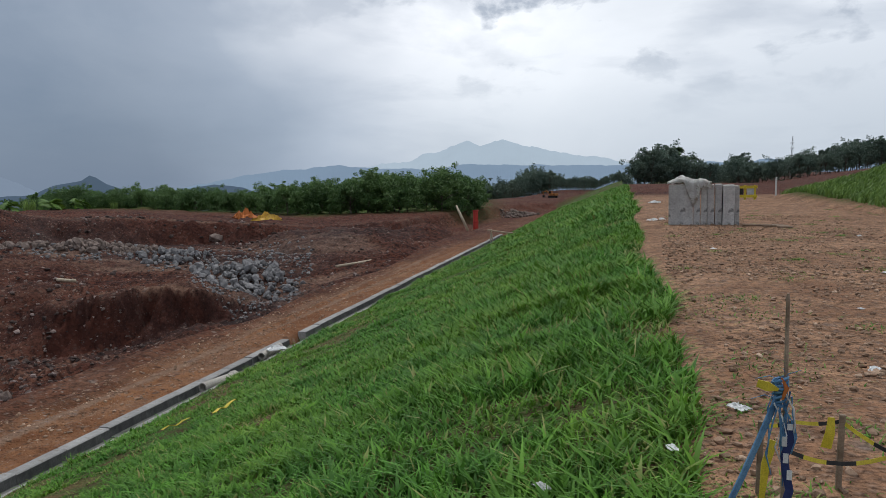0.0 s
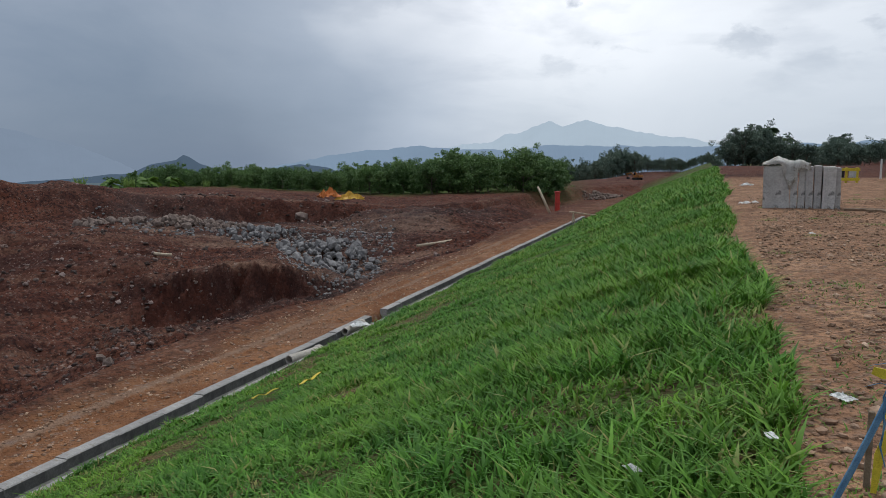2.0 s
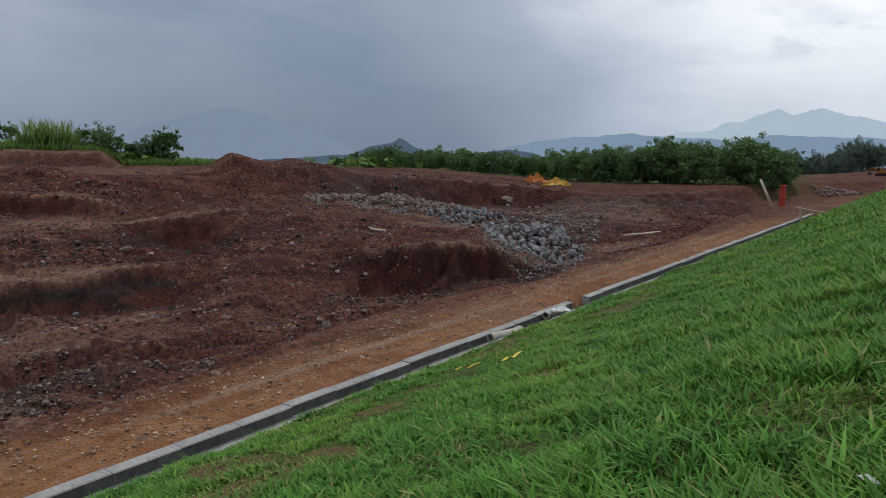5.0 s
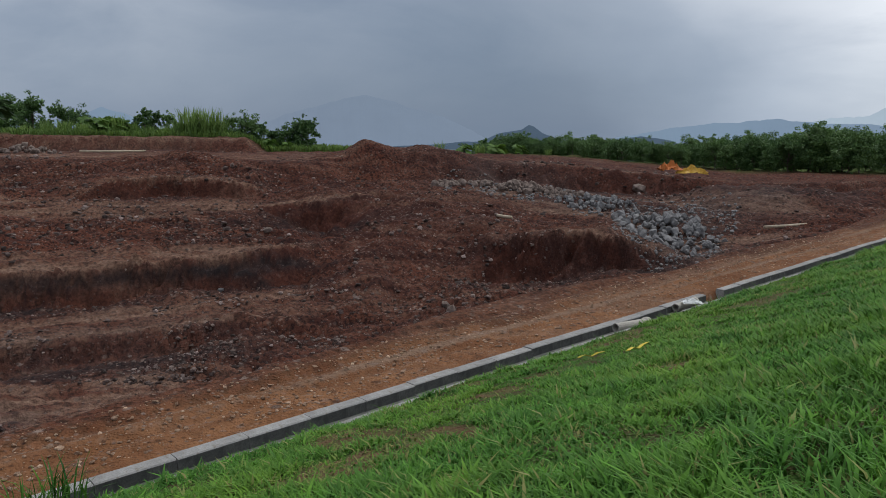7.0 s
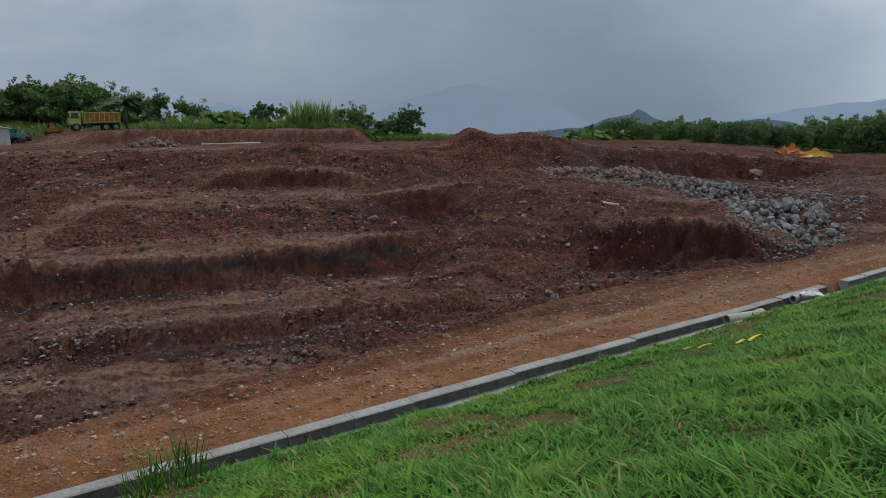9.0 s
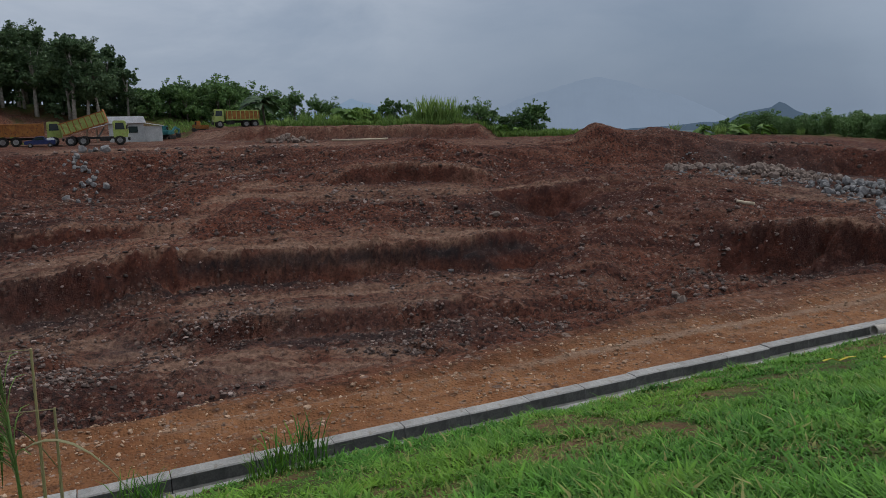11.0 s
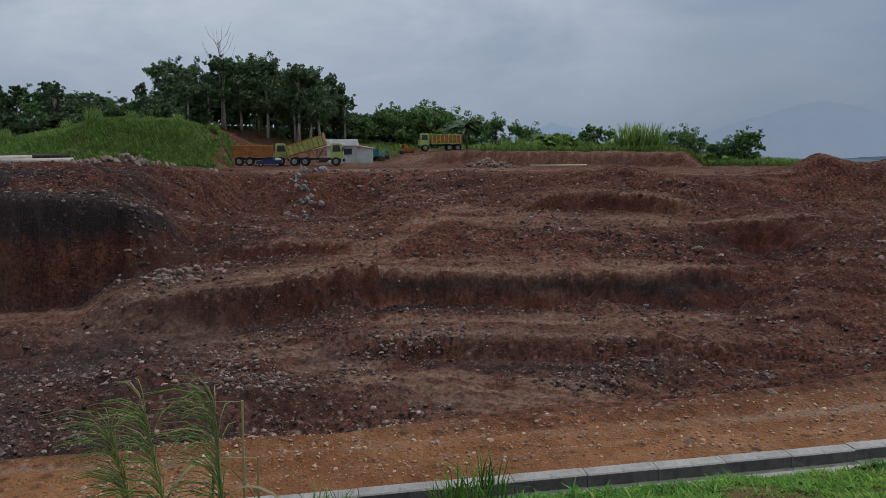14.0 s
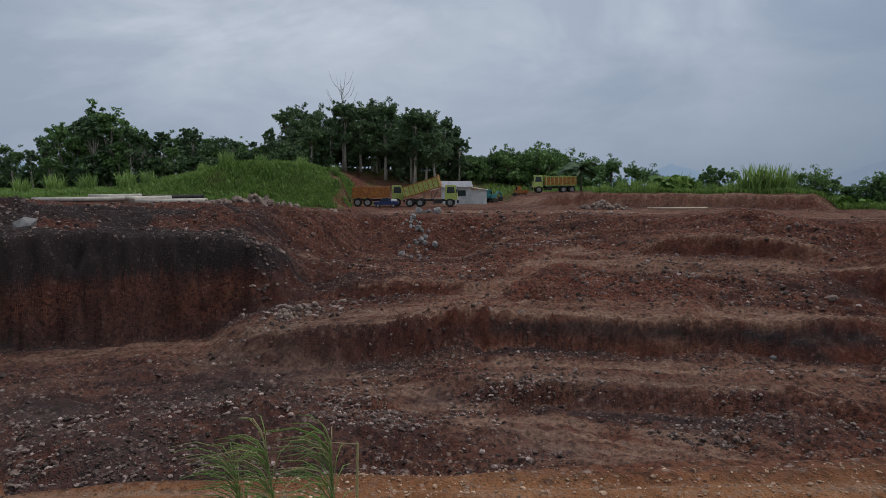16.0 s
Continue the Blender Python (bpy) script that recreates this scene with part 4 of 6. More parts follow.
def reeds(name, seed, blades, height, spread, mat, label, category="grass", width=0.06, droop=0.5):
    """A tussock of long arching blades."""
    rng = np.random.default_rng(seed)
    V, F = [], []
    for k in range(blades):
        a, b = rng.random() * 6.283, rng.random() * 6.283
        root = np.array([math.cos(b), math.sin(b), 0]) * spread * 0.5 * rng.random() ** 0.5
        h, lean, w = height * (0.5 + 0.6 * rng.random()), droop * (0.3 + rng.random()), width * (0.6 + 0.7 * rng.random())
        way, side = np.array([math.cos(a), math.sin(a), 0]), np.array([-math.sin(a), math.cos(a), 0])
        i = len(V)
        for s, ww in ((0, 0.5), (0.35, 1.0), (0.7, 0.8), (1.0, 0.08)):
            p = root + way * lean * h * s * s * 0.8 + np.array([0, 0, h * (s - 0.32 * lean * s * s * s)])
            V += [p - side * w * ww / 2, p + side * w * ww / 2]
        F += [(i + 2 * j, i + 2 * j + 1, i + 2 * j + 3, i + 2 * j + 2) for j in range(3)]
    me = mesh_np(name, V, F, mat)
    return tagged(new(name, me), label, category)


def set_at(ob, x, y, z, turn=0, scale=1.0):
    ob.matrix_world = Matrix.Translation((x, y, z)) @ Matrix.Rotation(turn, 4, "Z") @ Matrix.Scale(scale, 4)


def stand(proto, spots, rng, lo=0.85, hi=1.15, sink=0.1, first=True):
    """Put copies of the given plants on the ground at (bearing, distance, size)."""
    used = set()
    for k, (b, d, s) in enumerate(spots):
        p = proto[int(rng.integers(len(proto)))]
        x, y, z = on_ground(b, d)
        sc = s * (lo + (hi - lo) * rng.random())
        m = Matrix.Translation((x, y, z - sink)) @ Matrix.Rotation(rng.random() * 6.283, 4, "Z") @ Matrix.Scale(sc, 4)
        if p.name not in used:
            used.add(p.name)
            p.matrix_world = m
        else:
            c = copy_thing(p, m)
            c.scale = (sc, sc, sc)
    for p in proto:
        if p.name not in used:
            for c in list(p.children):
                bpy.data.objects.remove(c)
            bpy.data.objects.remove(p)


def topped(proto, base, spots, tops, rng, lo=0.74, hi=1.0):
    """Plants whose tips reach a skyline given as (bearing, degrees above the eye)."""
    out = []
    for b, d in spots:
        z = on_ground(b, d)[2]
        h = 1.6 + d * math.tan(radians(float(np.interp(b, [t[0] for t in tops], [t[1] for t in tops])))) - z
        out.append((b, d, max(0.25, h / base)))
    stand(proto, out, rng, lo, hi)


def strewn(b0, b1, n, d0, d1):
    return [(b0 + (b1 - b0) * (k + 0.9 * rng.random()) / n, d0 + (d1 - d0) * rng.random()) for k in range(n)]


rng = np.random.default_rng(7)
BROAD = [tree("broadleaf_tree", 10 + k, 6.0, (3.4, 2.8, 3.8, 2.6, 3.2)[k], (0.8, 1.1, 0.6, 1.0, 0.8)[k], 3800, 0.24, LEAF, BARK, "dense dark green tree at the edge of the dig", (22, 16, 26, 14, 19)[k]) for k in range(5)]
RIM_LINE = [(11.5, -0.5), (14.4, -0.1), (15.5, 0.5), (16.4, -0.1), (17.6, -0.3), (20.1, 0.0), (23.4, -0.05), (25.9, -0.6), (28, -0.7), (31.1, -1.0), (34.6, -0.65), (39, -0.7), (40.6, -1.05), (42.1, -0.4), (44.3, -0.8), (45.4, -1.3), (47, -1.9)]
topped(BROAD, 6.0, strewn(13.0, 46.6, 62, 90, 98) + strewn(12.6, 46.2, 62, 104, 114) + strewn(12.4, 45.6, 56, 122, 135) + [(15.5, 100), (42.1, 105), (42.6, 106)], RIM_LINE, rng, 0.52, 1.06)
HILL_TREES = [tree("hillside_tree", 30 + k, 12.0, (5.2, 4.4, 6.0)[k], (2.0, 2.6, 1.6)[k], 3600, 0.42, LEAF_HAZED, BARK, "dark green tree in a far grove", (22, 16, 26)[k]) for k in range(3)]
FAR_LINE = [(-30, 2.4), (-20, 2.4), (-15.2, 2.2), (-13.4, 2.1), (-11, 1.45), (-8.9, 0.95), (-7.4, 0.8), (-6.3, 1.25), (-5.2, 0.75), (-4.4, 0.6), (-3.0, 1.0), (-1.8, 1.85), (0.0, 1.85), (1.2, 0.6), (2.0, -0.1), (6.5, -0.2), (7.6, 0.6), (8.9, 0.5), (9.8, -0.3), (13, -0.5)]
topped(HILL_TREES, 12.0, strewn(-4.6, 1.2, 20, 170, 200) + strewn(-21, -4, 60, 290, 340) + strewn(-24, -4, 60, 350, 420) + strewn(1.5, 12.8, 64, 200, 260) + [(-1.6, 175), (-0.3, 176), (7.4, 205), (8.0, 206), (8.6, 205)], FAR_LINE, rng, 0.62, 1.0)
WOOD_TREES = [tree("forest_tree", 50 + k, 12.0, (3.0, 2.6, 3.4, 2.4)[k], (3.4, 4.6, 4.0, 5.2)[k], 3600, 0.29, LEAF_DARK, PALE_BARK, "tall slender forest tree with dark crown", (24, 20, 26, 18)[k]) for k in range(4)]
topped(WOOD_TREES, 12.0, strewn(88.8, 102.0, 22, 118, 126) + strewn(88.6, 102.2, 22, 128, 142), [(86, 3.4), (88.2, 4.6), (91, 5.2), (94.6, 5.8), (98.1, 6.0), (100.6, 5.8), (102.6, 5.2), (104, 3.6)], rng, 0.62, 1.06)
def bare_tree(x, y, z, h):
    r = random.Random(21)
    t = thing("bare_tree", Matrix.Translation((x, y, z)), "leafless pale tree above the forest", "tree")
    part("trunk", tube([(0, 0, -0.3), (0.1, 0.2, h * 0.5), (0.2, 0.1, h)], [0.16, 0.11, 0.02], 6), PALE_BARK, t)
    for k in range(16):
        s = 0.5 + 0.48 * k / 16
        a, l = r.uniform(0, 6.283), h * (0.30 - 0.18 * (s - 0.5))
        w = Vector((math.cos(a), math.sin(a), 0))
        p = Vector((0.2 * s, 0.15, h * s))
        part("branch", tube([p, p + w * l * 0.45 + Vector((0, 0, l * 0.5)), p + w * l * 0.7 + Vector((0, 0, l * 1.1))], [0.05, 0.03, 0.012], 5), PALE_BARK, t)


bare_tree(*on_ground(97.9, 122), 13.5)
UNDER = [tree("undergrowth_bush", 60 + k, 3.2, 2.0, 0.4, 1300, 0.28, LEAF_DARK, BARK, "dark undergrowth below the forest trees", 14) for k in range(2)]
stand(UNDER, [(b, d, 0.9 + 0.5 * rng.random()) for b, d in strewn(87.0, 103.0, 26, 120, 140)] + [(b, d, 0.6 + 0.4 * rng.random()) for b, d in strewn(101, 125, 40, 98, 108)], rng)
THIN = [tree("slender_tree", 70 + k, 9.0, (2.2, 1.8, 2.6, 1.7)[k], (1.6, 2.6, 2.0, 2.8)[k], 2400, 0.27, (LEAF, LEAF_DARK, LEAF, LEAF_DARK)[k], PALE_BARK, "slender tree with a loose leafy crown", (24, 20, 26, 18)[k], 0.3) for k in range(4)]
SIDE_LINE = [(102, 4.3), (103.2, 4.3), (104.6, 3.3), (106.1, 3.4), (107.4, 3.6), (108.9, 4.2), (110, 3.4), (111.6, 3.9), (113.4, 4.3), (115.0, 5.6), (115.8, 5.8), (116.6, 4.6), (117.7, 4.1), (119, 2.6), (121.1, 2.8), (124, 3.5), (128, 3.5)]
topped(THIN, 9.0, strewn(102.8, 127, 34, 98, 104) + strewn(102.8, 127, 26, 107, 116) + [(115.4, 99), (114.6, 100), (108.9, 99), (103.2, 100)], SIDE_LINE, rng, 0.62, 1.02)
SCRUB = [tree("scrub_tree", 90 + k, 4.2, (2.1, 1.7, 2.4)[k], (0.5, 0.7, 0.4)[k], 1500, 0.24, LEAF, BARK, "small green scrub tree behind the cut", (18, 14, 20)[k]) for k in range(3)]
EDGE_LINE = [(57.4, -0.9), (58.1, 0.6), (58.9, 0.95), (59.6, 0.1), (60.8, -0.25), (61.8, 0.1), (62.6, 0.7), (63.4, 1.05), (64.2, 0.4), (64.9, 0.0), (67.7, 0.9), (69.5, 1.2), (71.6, 0.5), (73.6, 0.9), (74.7, 1.2), (76.5, 1.3), (77.5, 1.6), (79.0, 1.5), (81, 2.2), (83.1, 2.5), (85.2, 2.35), (88, 2.0)]
topped(SCRUB, 4.2, [(58.7, 92), (58.9, 93), (60.3, 93), (61.1, 92), (62.2, 91), (62.9, 92), (63.4, 91), (64.0, 93), (59.8, 94), (68.6, 95), (69.5, 96), (70.2, 94), (74.7, 97), (75.6, 97), (77.3, 99), (74.0, 95), (66.0, 94), (77.8, 101)] + strewn(78.5, 88.5, 30, 122, 132), EDGE_LINE, rng, 0.78, 1.02)
stand([palm("date_palm", 3, 2.4, 26, 2.6, LEAF_DARK, "spiky dark palm on the far edge")], [(79.4, 103, 1.1)], rng)
stand([palm("coconut_palm", 4, 9.0, 24, 2.7, LEAF_DARK, "coconut palm above the grove", 0.6)], [(-1.9, 186, 0.95), (-0.6, 188, 0.85), (-3.0, 188, 0.7)], rng)
stand([palm("banana_plant", 5, 1.3, 12, 2.2, LEAF_LIGHT, "broad-leaved banana plant behind the cut", 1.1)], [(72.6, 92, 1.0), (73.3, 93, 1.05), (71.8, 92, 0.8), (66.8, 91, 0.8), (44.0, 88, 0.55), (42.3, 89, 0.5), (46.5, 88, 0.6), (60.0, 90, 0.5), (61.5, 89, 0.5)], rng)
CANE = [reeds("cane_clump", 20 + k, 130, 3.0, 2.4, REED, "clump of tall pale-tipped cane grass", "grass", 0.12, 0.55) for k in range(3)]
stand(CANE, [(66.3, 90, 1.15), (67.0, 90, 1.25), (65.5, 90.5, 1.05), (67.8, 90, 0.9), (72.2, 91, 0.8), (64.9, 91, 0.8), (68.8, 91, 0.6), (70.0, 90.5, 0.6), (71.0, 91, 0.65), (74.2, 91, 0.6), (75.3, 92, 0.6), (76.4, 92, 0.6), (77.6, 93, 0.5), (63.4, 90, 0.55), (62.0, 90, 0.5),
             (106.5, 82, 0.6), (108.2, 83, 0.5), (101, 84, 0.5), (104, 85, 0.5), (98.5, 83, 0.45), (112, 84, 0.6), (113.5, 84, 0.7), (116, 85, 0.8), (118, 86, 0.8), (120, 85, 0.8), (58, 89, 0.4), (48.5, 90, 0.5), (45.3, 89, 0.5), (40, 90, 0.4)], rng)


# ---- grass ----
def grass_field(name, x, y, h, w, rng, label, lean=0.55, dryness=0.05, wind=(0.25, -0.1), mat=None):
    n = len(x)
    z = heights(x, y)
    a = rng.random(n) * 6.283
    way = np.stack([np.cos(a), np.sin(a)], 1) * (lean * (0.25 + rng.random(n)))[:, None] + np.array(wind)
    side = np.stack([-np.sin(a), np.cos(a)], 1)
    P = []
    for s, ww in ((0.0, 0.8), (0.55, 1.0), (1.0, 0.0)):
        cx = x + way[:, 0] * h * s * s
        cy = y + way[:, 1] * h * s * s
        cz = z - 0.02 + h * (s - 0.25 * s * s)
        if ww:
            P.append(np.stack([cx - side[:, 0] * w * ww / 2, cy - side[:, 1] * w * ww / 2, cz], 1))
            P.append(np.stack([cx + side[:, 0] * w * ww / 2, cy + side[:, 1] * w * ww / 2, cz], 1))
        else:
            P.append(np.stack([cx, cy, cz], 1))
    v = np.stack(P, 1).reshape(-1, 3)
    i = np.arange(n)[:, None] * 5
    f = np.concatenate([i + np.array([0, 1, 3]), i + np.array([0, 3, 2]), i + np.array([2, 3, 4])])
    along = np.tile([0, 0, 0.6, 0.6, 1.0], n)
    dry = np.repeat((rng.random(n) < dryness) * (0.4 + 0.6 * rng.random(n)), 5)
    ob = new(name, mesh_np(name, v, f, mat or GRASS, {"along": along, "dry": dry}))
    return tagged(ob, label, "grass", kind="stuff")


def bank_points(rng, n, y0, y1, bias):
    """Spots over the grassy slope, thicker towards the near end."""
    t = rng.random(n) ** bias
    y = y0 + (y1 - y0) * t
    n1 = 0.30 + fbm(0 * y, y, 3.0, 4, 81) * 0.55
    u = KERB_U + 1.06 + (n1 + 0.15 - KERB_U - 1.06) * rng.random(n)
    x = (u - y * math.sin(LEAN)) / math.cos(LEAN)
    return x, y, u


def build_grass():
    g = np.random.default_rng(3)
    for n, y0, y1, bias, hh, ww, name in ((250000, -5.5, 11.0, 1.0, 0.125, 0.0175, "grass"), (240000, 11.0, 32.0, 1.35, 0.135, 0.0195, "grass"), (120000, 32.0, 110.0, 1.5, 0.19, 0.05, "grass")):
        x, y, u = bank_points(g, n, y0, y1, bias)
        clump = fbm(x, y, 0.55, 3, 91) + 0.6 * fbm(x, y, 2.6, 3, 92)
        tall = 0.70 + 1.2 * np.clip(clump, -0.4, 0.6) + 0.6 * smooth(u, -5.0, -0.8)
        worn_ = smooth(fbm(x, y, 1.3, 4, 93), 0.10, 0.22)
        keep = (g.random(n) < (0.66 + 1.5 * clump + 0.25 * smooth(u, -8, -2)) * (1 - 0.72 * worn_)) & (np.hypot(x, y) > 0.9)
        x, y, u, tall, worn_ = x[keep], y[keep], u[keep], tall[keep] * (1 - 0.35 * worn_[keep]), worn_[keep]
        h = hh * tall * (0.55 + 0.8 * g.random(len(x)))
        k = g.random(len(x)) < 0.10
        grass_field(name, x[k], y[k], h[k] * 1.5, ww * 1.5 * (0.6 + 0.8 * g.random(k.sum())), g, "long broad grass blades on the bank's slope", 1.1, 0.10 + 0.4 * worn_[k], (0.0, 0.0))
        grass_field(name, x, y, h, ww * (0.6 + 0.8 * g.random(len(x))), g, "lush green grass covering the bank's slope", 1.1, 0.05 + 0.45 * worn_, (0.0, 0.0))
    # tufts on the stony top
    x, y = [], []
    for k in range(150):
        cy = 2.0 + 38 * g.random() ** 1.6
        cx = 0.6 + 8.5 * g.random() ** 1.4
        if fbm(np.array([cx]), np.array([cy]), 4.0, 3, 95)[0] < 0.02 and k > 25:
            continue
        m = int(30 + 120 * g.random())
        s = 0.05 + 0.14 * g.random()
        x += list(cx + g.normal(0, s, m))
        y += list(cy + g.normal(0, s, m))
    for cx, cy, m, s in ((0.35, 3.2, 500, 0.22), (0.75, 3.75, 260, 0.16), (0.9, 6.4, 350, 0.4), (1.0, 9.0, 300, 0.5), (0.55, 5.2, 250, 0.3), (0.28, 3.9, 300, 0.25)):
        x += list(cx + g.normal(0, s, m))
        y += list(cy + g.normal(0, s, m))
    x, y = np.array(x), np.array(y)
    grass_field("weed_tufts", x, y, 0.025 + 0.055 * g.random(len(x)), 0.007 + 0.007 * g.random(len(x)), g, "thin weeds on the stony bank top", 1.5, 0.2, (0.0, 0.0))
    # the green bank on the far side and the overgrown mound behind the dig
    n = 36000
    y = 16 + 38 * g.random(n)
    x = 8.6 + 13 * g.random(n)
    grass_field("bank_grass", x, y, 0.25 + 0.35 * g.random(n), 0.06 + 0.05 * g.random(n), g, "rough green grass on the side bank", 0.6, 0.06, (0.25, -0.1), WILD)
    n = 110000
    b, d = 95.5 + 29.5 * g.random(n), 72.5 + 27 * g.random(n)
    x, y = -d * np.sin(np.radians(b)), d * np.cos(np.radians(b))
    keep = (fbm(x, y, 4.0, 3, 97) > -0.3) & (b + 7 * fbm(x, y, 3.0, 4, 81) > 97.3) & (d + 5 * fbm(x, y, 3.0, 4, 81) > 73)
    x, y = x[keep], y[keep]
    grass_field("mound_grass", x, y, (0.28 + 0.42 * g.random(len(x))) * (1 + 1.2 * np.clip(fbm(x, y, 2.5, 3, 98), -0.3, 0.5)), 0.045 + 0.05 * g.random(len(x)), g, "tall wild grass over the mound", 0.7, 0.05, (0.25, -0.1), WILD)
    n = 26000
    b, d = 55 + 42 * g.random(n), 87.5 + 34 * g.random(n) ** 1.4
    x, y = -d * np.sin(np.radians(b)), d * np.cos(np.radians(b))
    keep = ~(((b > 78.5) & (d < 112)) | (b > 86.5))
    grass_field("edge_grass", x[keep], y[keep], 0.4 + 0.7 * g.random(keep.sum()), 0.09 + 0.08 * g.random(keep.sum()), g, "long grass along the top of the cut", 0.6, 0.06, (0.25, -0.1), WILD)


build_grass()


# ---- stones ----
def stone_meshes(mat, seed, count=6):
    out = []
    for k in range(count):
        r = np.random.default_rng(seed + k)
        bm = bmesh.new()
        bmesh.ops.create_icosphere(bm, subdivisions=1, radius=0.5)
        for v in bm.verts:
            v.co = Vector([c * s for c, s in zip(v.co, (1.0, 0.85, 0.7))]) * float(0.7 + 0.6 * r.random())
        for q in range(3):
            nrm = Vector(r.normal(size=3)).normalized()
            cut = 0.26 + 0.1 * r.random()
            for v in bm.verts:
                d = v.co.dot(nrm) - cut
                if d > 0:
                    v.co -= nrm * d
        me = mesh_bm("stone", bm, mat)
        out.append(me)
    return out


GREY_STONES, BROWN_STONES = stone_meshes(STONE, 200), stone_meshes(BROWN_STONE, 300)


def chip_meshes(mat, seed, count=8):
    """Small sharp stones of twenty faces."""
    out = []
    for k in range(count):
        r = np.random.default_rng(seed + k)
        bm = bmesh.new()
        phi = 1.618
        pts = [(-1, phi, 0), (1, phi, 0), (-1, -phi, 0), (1, -phi, 0), (0, -1, phi), (0, 1, phi), (0, -1, -phi), (0, 1, -phi), (phi, 0, -1), (phi, 0, 1), (-phi, 0, -1), (-phi, 0, 1)]
        for p in pts:
            bm.verts.new(Vector(p) * 0.27 * float(0.35 + 0.95 * r.random()))
        long_, flat_ = 0.55 + 0.5 * float(r.random()), 0.4 + 0.4 * float(r.random())
        for v in bm.verts:
            v.co.z *= flat_
            v.co.y *= long_
        bmesh.ops.convex_hull(bm, input=bm.verts[:])
        bmesh.ops.delete(bm, geom=[v for v in bm.verts if not v.link_faces], context="VERTS")
        bmesh.ops.triangulate(bm, faces=bm.faces[:])
        out.append(mesh_bm("chip", bm, mat))
    return out


CHIPS = chip_meshes(PIT_STONE, 500)


def stone_scatter(name, x, y, size, rng, mat, label, source, kind="stuff"):
    """Many loose stones in one mesh."""
    base = []
    for me in source:
        v = np.empty(len(me.vertices) * 3, np.float32)
        me.vertices.foreach_get("co", v)
        f = np.empty(len(me.polygons) * 3, np.int32)
        me.polygons.foreach_get("vertices", f)
        base.append((v.reshape(-1, 3), f.reshape(-1, 3)))
    z = heights(x, y)
    V, F, o = [], [], 0
    for k, (bv, bf) in enumerate(base):
        sel = np.arange(k, len(x), len(base))
        a = rng.random(len(sel)) * 6.283
        c, s = np.cos(a)[:, None], np.sin(a)[:, None]
        tilt = rng.normal(0, 0.4, len(sel))[:, None]
        p = bv[None] * size[sel][:, None, None]
        px, py, pz = p[..., 0], p[..., 1], p[..., 2]
        py, pz = py * np.cos(tilt) - pz * np.sin(tilt), py * np.sin(tilt) + pz * np.cos(tilt)
        v = np.stack([px * c - py * s + x[sel][:, None], px * s + py * c + y[sel][:, None], pz + z[sel][:, None] + 0.12 * size[sel][:, None]], -1)
        V.append(v.reshape(-1, 3))
        F.append((bf[None] + (np.arange(len(sel)) * len(bv))[:, None, None]).reshape(-1, 3) + o)
        o += len(sel) * len(bv)
    ob = new(name, mesh_np(name, np.concatenate(V), np.concatenate(F), mat, flat=True))
    return tagged(ob, label, "stones", kind=kind)


def past_edge(b, d):
    """Beyond the brink of the dig."""
    return d > np.interp(b, [8, 20, 30, 38, 46, 54, 62, 75, 90, 106, 122], [104, 47, 33, 29, 25, 21.5, 19, 17.5, 16.5, 17, 18])


def polar(b, d):
    return -d * np.sin(np.radians(b)), d * np.cos(np.radians(b))


